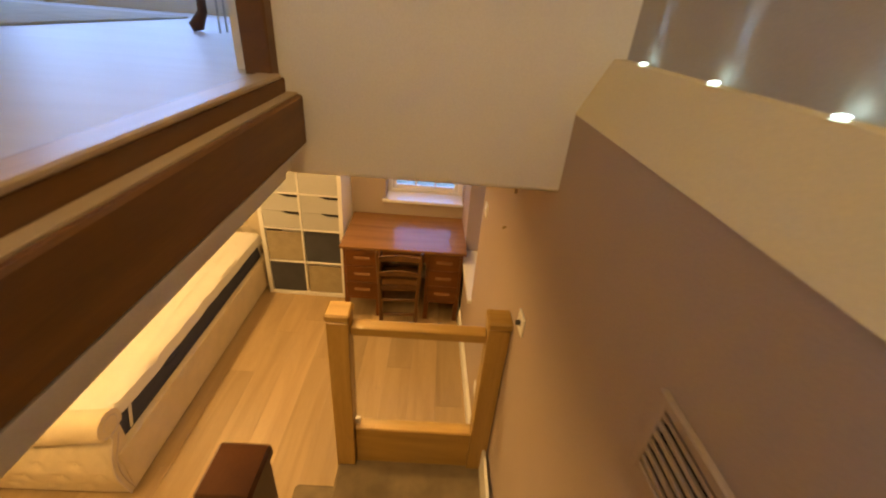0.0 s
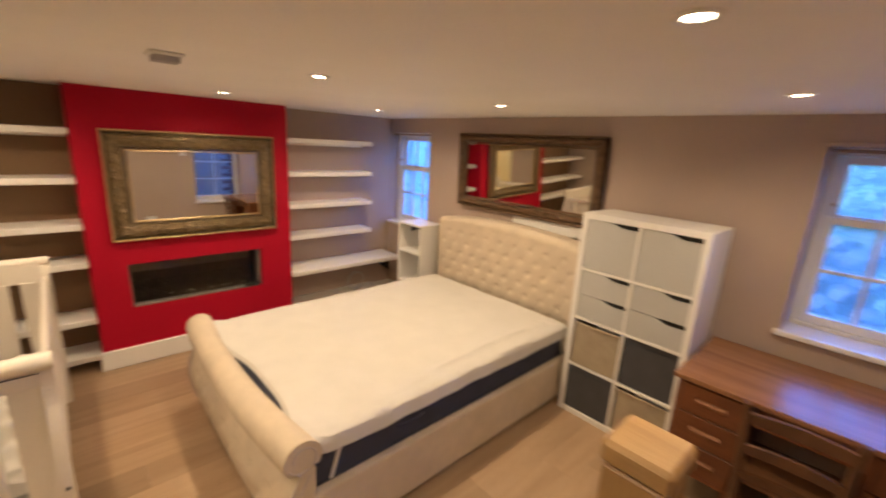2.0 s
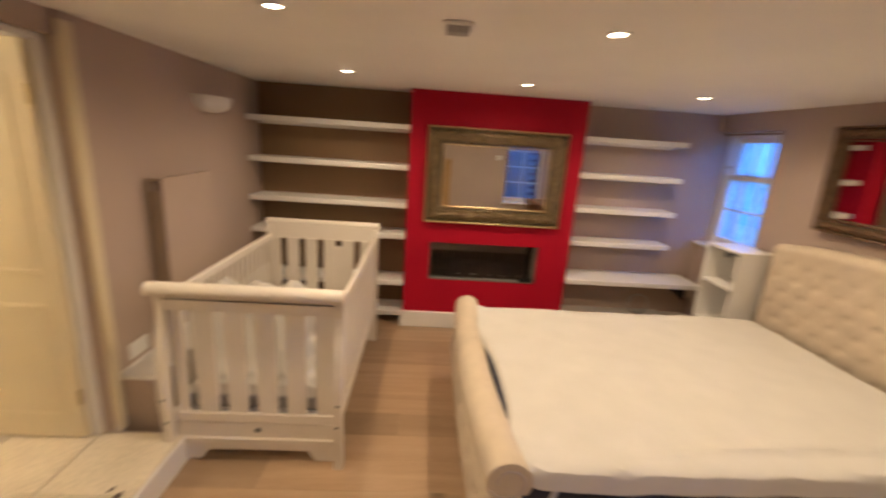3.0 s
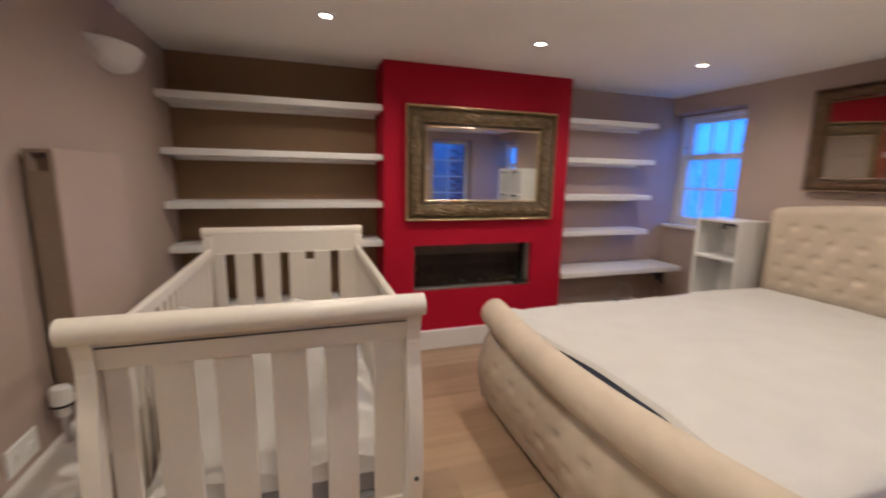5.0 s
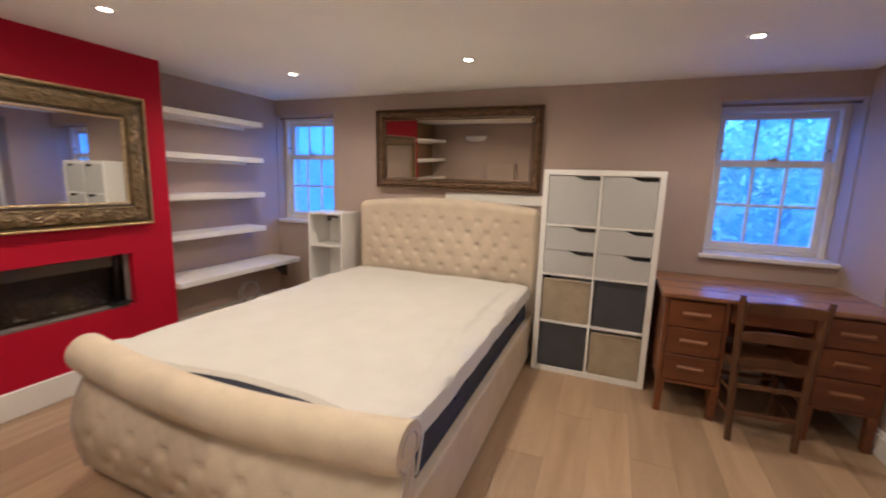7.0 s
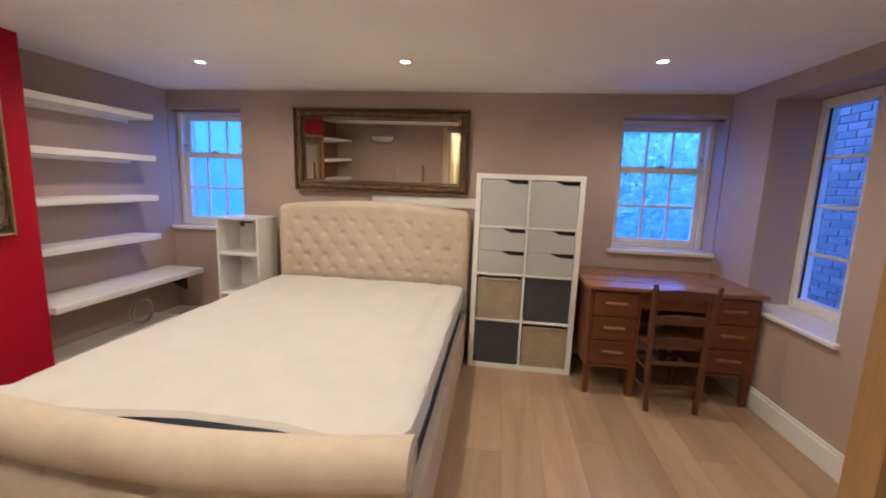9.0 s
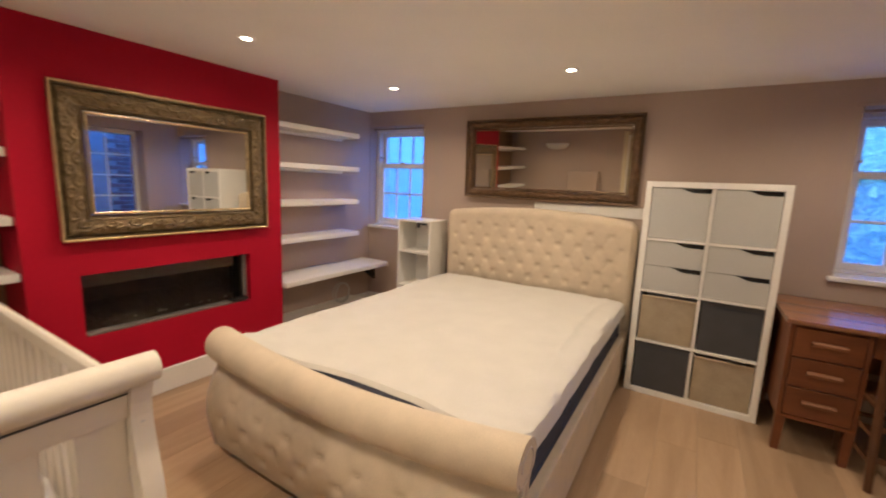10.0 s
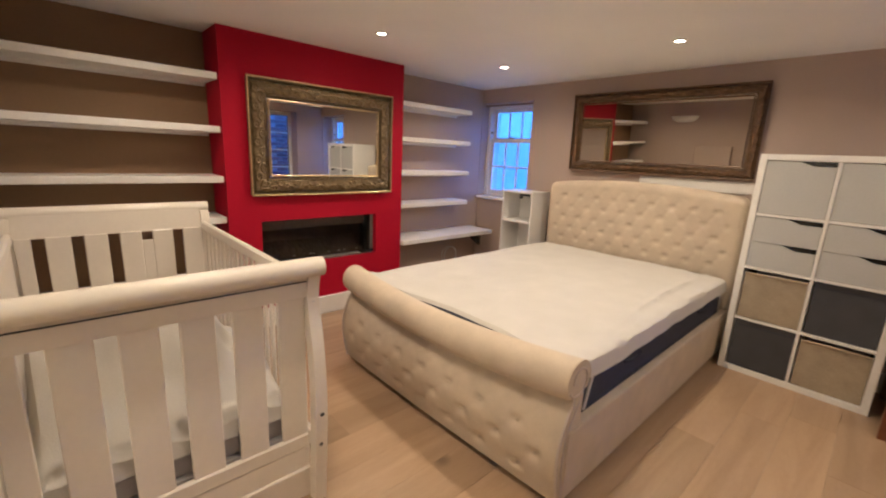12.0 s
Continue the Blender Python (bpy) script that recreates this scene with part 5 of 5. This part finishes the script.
part("modesty_panel", box(-0.185, 0.205, 0.29, 0.305, 0.35, 0.738), DESKWOOD, desk)

# ---- chair ----
chair = thing("ladderback_chair", (-0.285, 3.12, 0), "brown wooden ladder-back chair tucked under the desk", "chair")
chair.rotation_euler = (0, 0, radians(3))
for sx in (-0.19, 0.19):
    part("back_post", tube([(sx * 0.80, -0.20, 0.0), (sx * 0.84, -0.190, 0.25), (sx * 0.87, -0.188, 0.45), (sx * 0.92, -0.205, 0.65), (sx * 0.97, -0.228, 0.80), (sx * 0.985, -0.234, 0.825), (sx * 0.99, -0.236, 0.84)], [0.017, 0.019, 0.02, 0.019, 0.017, 0.012, 0.015], 10), CHAIRWOOD, chair, smooth=True)
    part("front_leg", tube([(sx * 0.92, 0.18, 0.0), (sx * 0.92, 0.18, 0.43)], [0.014, 0.02], 10), CHAIRWOOD, chair, smooth=True)
    for z in (0.14, 0.27):
        part("side_stretcher", rod((sx * 0.83, -0.19, z), (sx * 0.92, 0.18, z), 0.010), CHAIRWOOD, chair)
for z, h, yb in ((0.775, 0.055, -0.222), (0.61, 0.05, -0.198), (0.47, 0.04, -0.186)):
    part("back_slat", sheet(lambda u, v: (-0.17 + 0.34 * u, yb + 0.022 * math.sin(math.pi * u) - 0.06 * v * 0.3, z - h * 0.5 + h * v + 0.012 * math.sin(math.pi * u) * (v - 0.6)), 16, 3), CHAIRWOOD, chair).modifiers.new("thick", 'SOLIDIFY').thickness = 0.014
part("seat", box(-0.172, 0.172, -0.175, 0.20, 0.405, 0.435, bevel=0.012, seg=2), CHAIRWOOD, chair)
for z in (0.325, 0.165):
    part("back_stretcher", box(-0.155, 0.155, -0.200, -0.182, z - 0.014, z + 0.014, bevel=0.004), CHAIRWOOD, chair)
part("front_stretcher", rod((-0.172, 0.18, 0.24), (0.172, 0.18, 0.24), 0.011), CHAIRWOOD, chair)

# ---- room above ----
table = thing("console_table", (-0.62, 2.74, UPPER), "dark console table with curved legs in the room above", "table")
for ly in (-0.455, 0.455):
    part("leg", tube([(-0.65, ly * 1.04, 0.018), (-0.625, ly, 0.03), (-0.59, ly, 0.09), (-0.585, ly, 0.20), (-0.60, ly, 0.38), (-0.625, ly, 0.52), (-0.615, ly, 0.66)], [0.022, 0.034, 0.022, 0.020, 0.024, 0.036, 0.038], 10), DARKWOOD, table, smooth=True)
part("tabletop", box(-0.68, 0.02, -0.52, 0.52, 0.66, 0.69, bevel=0.008), DARKWOOD, table)
part("apron", box(-0.64, 0.02, -0.48, 0.48, 0.58, 0.66), DARKWOOD, table)
stand = thing("wire_stand", (-1.12, 2.33, UPPER), "thin metal wire stand in the room above", "stand")
for k in range(3):
    part("leg", rod((0.045 * math.cos(2.1 * k), 0.045 * math.sin(2.1 * k), 0), (0.03 * math.cos(2.1 * k), 0.03 * math.sin(2.1 * k), 0.8), 0.005), METAL, stand)
rug = thing("rug", (-2.6, 2.1, UPPER), "pale beige rug on the upper floor", "rug")
part("carpet", box(-0.82, 0.82, -1.1, 1.1, 0, 0.012, bevel=0.004), material("pale_wool", (0.50, 0.44, 0.33), 0.95, vary=0.15, grain=300, bump=0.6), rug)


# ---- outside ----
ground = structure("ground", boxes((-60, 60, 4.4, 90, -0.4, 0.35), (1.0, 60, -60, 4.4, -0.4, 0.2)), EARTH, "damp garden soil and grass outside the windows", "ground")
rnd = random.Random(7)
bank = thing("garden_wall", (-0.2, 6.6, 0.35), "low rubble stone garden wall", "garden wall")
part("earth_core", prism([(0.06, 0.0), (0.10, 0.22), (0.42, 0.80), (0.9, 0.86), (0.9, 0.0)], 'x', -2.8, 3.0), EARTH, bank, "earth bank behind the stones")
for k in range(70):
    sx, sz = rnd.uniform(0.12, 0.26), rnd.uniform(0.08, 0.14)
    row, col = divmod(k, 14)
    bm = bmesh.new()
    bmesh.ops.create_icosphere(bm, subdivisions=1, radius=1)
    for v in bm.verts:
        v.co = Vector((v.co.x * sx, v.co.y * 0.16, v.co.z * sz)) * rnd.uniform(0.85, 1.1)
    part("stone", bm, STONE, bank, at=(-2.6 + col * 0.38 + (row % 2) * 0.18, rnd.uniform(-.06, .06) + row * 0.08, 0.06 + row * 0.16))


def shrub(at, r, h, n, seed, big=1.0):
    rr = random.Random(seed)
    s = thing("shrub", at, "leafy green garden shrub", "shrub", "garden shrubs")
    for k in range(5):
        a = rr.uniform(0, 6.3)
        part("stem", tube([(0, 0, 0), (0.2 * r * math.cos(a), 0.2 * r * math.sin(a), 0.4 * h), (0.6 * r * math.cos(a), 0.6 * r * math.sin(a), 0.85 * h)], [0.03, 0.02, 0.008], 6), BARK, s)
    verts, faces = [], []
    for k in range(n):
        th, ph, q = rr.uniform(0, 6.283), rr.uniform(-0.9, 1.5), rr.uniform(0.45, 1.0) * (0.8 + 0.3 * math.sin(3 * rr.random() + k % 7))
        c = Vector((r * q * math.cos(th) * math.cos(ph), r * q * math.sin(th) * math.cos(ph), h * 0.5 + 0.5 * h * q * math.sin(ph)))
        L = big * rr.uniform(0.045, 0.09)
        e = Euler((rr.uniform(0, 6), rr.uniform(0, 6), rr.uniform(0, 6))).to_matrix()
        b = len(verts)
        for p in ((0, -L, 0), (L * 0.4, 0, 0.01), (0, L, 0), (-L * 0.4, 0, 0.01)):
            verts.append(c + e @ Vector(p))
        faces.append((b, b + 1, b + 2, b + 3))
    me = bpy.data.meshes.new("foliage")
    me.from_pydata(verts, [], faces)
    me.materials.append(LEAF)
    ob = new("foliage", me)
    ob.parent = s
    tagged(ob, kind="stuff")


for at, r, h, n, seed in (((0.6, 6.3, 0.35), 0.7, 0.9, 1800, 1), ((-0.8, 7.6, 0.35), 0.9, 1.25, 2400, 2), ((1.0, 8.6, 0.35), 1.2, 1.7, 3600, 3), ((-2.0, 9.2, 0.35), 1.2, 1.6, 3200, 4),
                         ((-0.3, 9.8, 0.35), 2.1, 2.3, 7200, 11), ((2.2, 10.4, 0.35), 2.0, 2.3, 6800, 12), ((-2.6, 10.8, 0.35), 2.0, 2.4, 6800, 13)):
    shrub(at, r, h, n, seed)
for at, r, h, n, seed in (((2.6, 14.0, 0.35), 1.9, 4.4, 4000, 21), ((5.6, 15.5, 0.35), 2.2, 4.0, 4000, 22), ((-1.2, 16.0, 0.35), 2.3, 4.2, 4000, 23), ((-4.6, 17.0, 0.35), 2.3, 4.6, 4000, 24)):
    shrub(at, r, h, n, seed, 1.8)

yard = thing("brick_wall_outside", (1.75, 2.6, 0.2), "red brown brick yard wall close outside the casement", "brick wall")
part("mortar", box(0.01, 0.2, -2.0, 3.5, 0, 2.42), MORTAR, yard)
# unseen block added to keep sky light off the casement reveal
part("upper_storey", box(0.0, 0.2, -2.0, 3.5, 2.42, 5.2), BRICKMAT, yard, "added brick mass above the view, blocking sky light")
me = None
for row in range(32):
    for col in range(9):
        yk = 0.9 + col * 0.225 + (row % 2) * 0.1125
        if me is None:
            b = part("brick", box(-0.006, 0.05, -0.1075, 0.1075, 0, 0.065, bevel=0.004), BRICKMAT, yard, at=(0, yk, 0.01 + row * 0.075))
            me = b.data
        else:
            b = new("brick", me)
            b.parent, b.location = yard, (0, yk, 0.01 + row * 0.075)

RENDER = material("blue_green_rendered_wall", (0.16, 0.27, 0.36), 0.9, vary=0.06, scale=1.2, grain=60, bump=0.3)
# added wall: gives the alcove window a blue view and hides bright sky
boundary = thing("boundary_wall", (-8.6, 8.2, 0.3), "added blue-green rendered wall with a stone coping, screening the sky", "garden wall")
part("face", box(-5.4, 5.2, 0, 0.2, 0, 2.65), RENDER, boundary)
part("coping", box(-5.45, 5.25, -0.05, 0.25, 2.65, 2.71, bevel=0.01), STONE, boundary)
for at, r, h, n, seed in (((-7.9, 7.7, 0.3), 0.5, 1.9, 500, 8), ((-10.4, 7.6, 0.3), 0.5, 2.0, 500, 9)):
    shrub(at, r, h, n, seed)

# ---- tiles and planks ----
for i in range(2):
    for j in range(6):
        xa, ya = DX0 + 0.003 + i * 0.405, -0.162 - j * 0.405
        xb = min(xa + 0.40, DX1 + 0.09)
        part("tile", box(xa, xb, max(ya - 0.40, -2.39), ya, 0.130, 0.15, bevel=0.002), TILE, step)
for x, y, r in ((-1.955, -0.222, 0.022), (-1.99, -0.27, 0.014)):
    part("chip", prism([(x + r * (1 + 0.35 * math.sin(5 * k)) * math.cos(0.7 * k), y + 0.8 * r * math.sin(0.7 * k)) for k in range(9)], 'z', 0.1495, 0.1512), SOOT, step, "dark chipped spot in the tile")
PLANK = 0.205
lengths = {}
rnd = random.Random(11)
for i in range(24):
    xa = -4.42 + i * PLANK
    y = -0.5 - rnd.uniform(0.0, 1.7)
    while y < NORTH:
        L = rnd.choice((1.5, 1.9, 2.2))
        ya, yb = max(y, -0.54), min(y + L, NORTH + 0.05)
        if yb - ya > 0.05:
            key = round(yb - ya, 3)
            if key not in lengths:
                p = part("plank", box(-PLANK / 2 + 0.0003, PLANK / 2 - 0.0003, -key / 2 + 0.0003, key / 2 - 0.0003, -0.012, 0, bevel=0.0008), FLOOROAK, floor)
                lengths[key] = p.data
            else:
                p = new("plank", lengths[key])
                p.parent = floor
            p.location = (xa + PLANK / 2, (ya + yb) / 2, 0)
        y += L
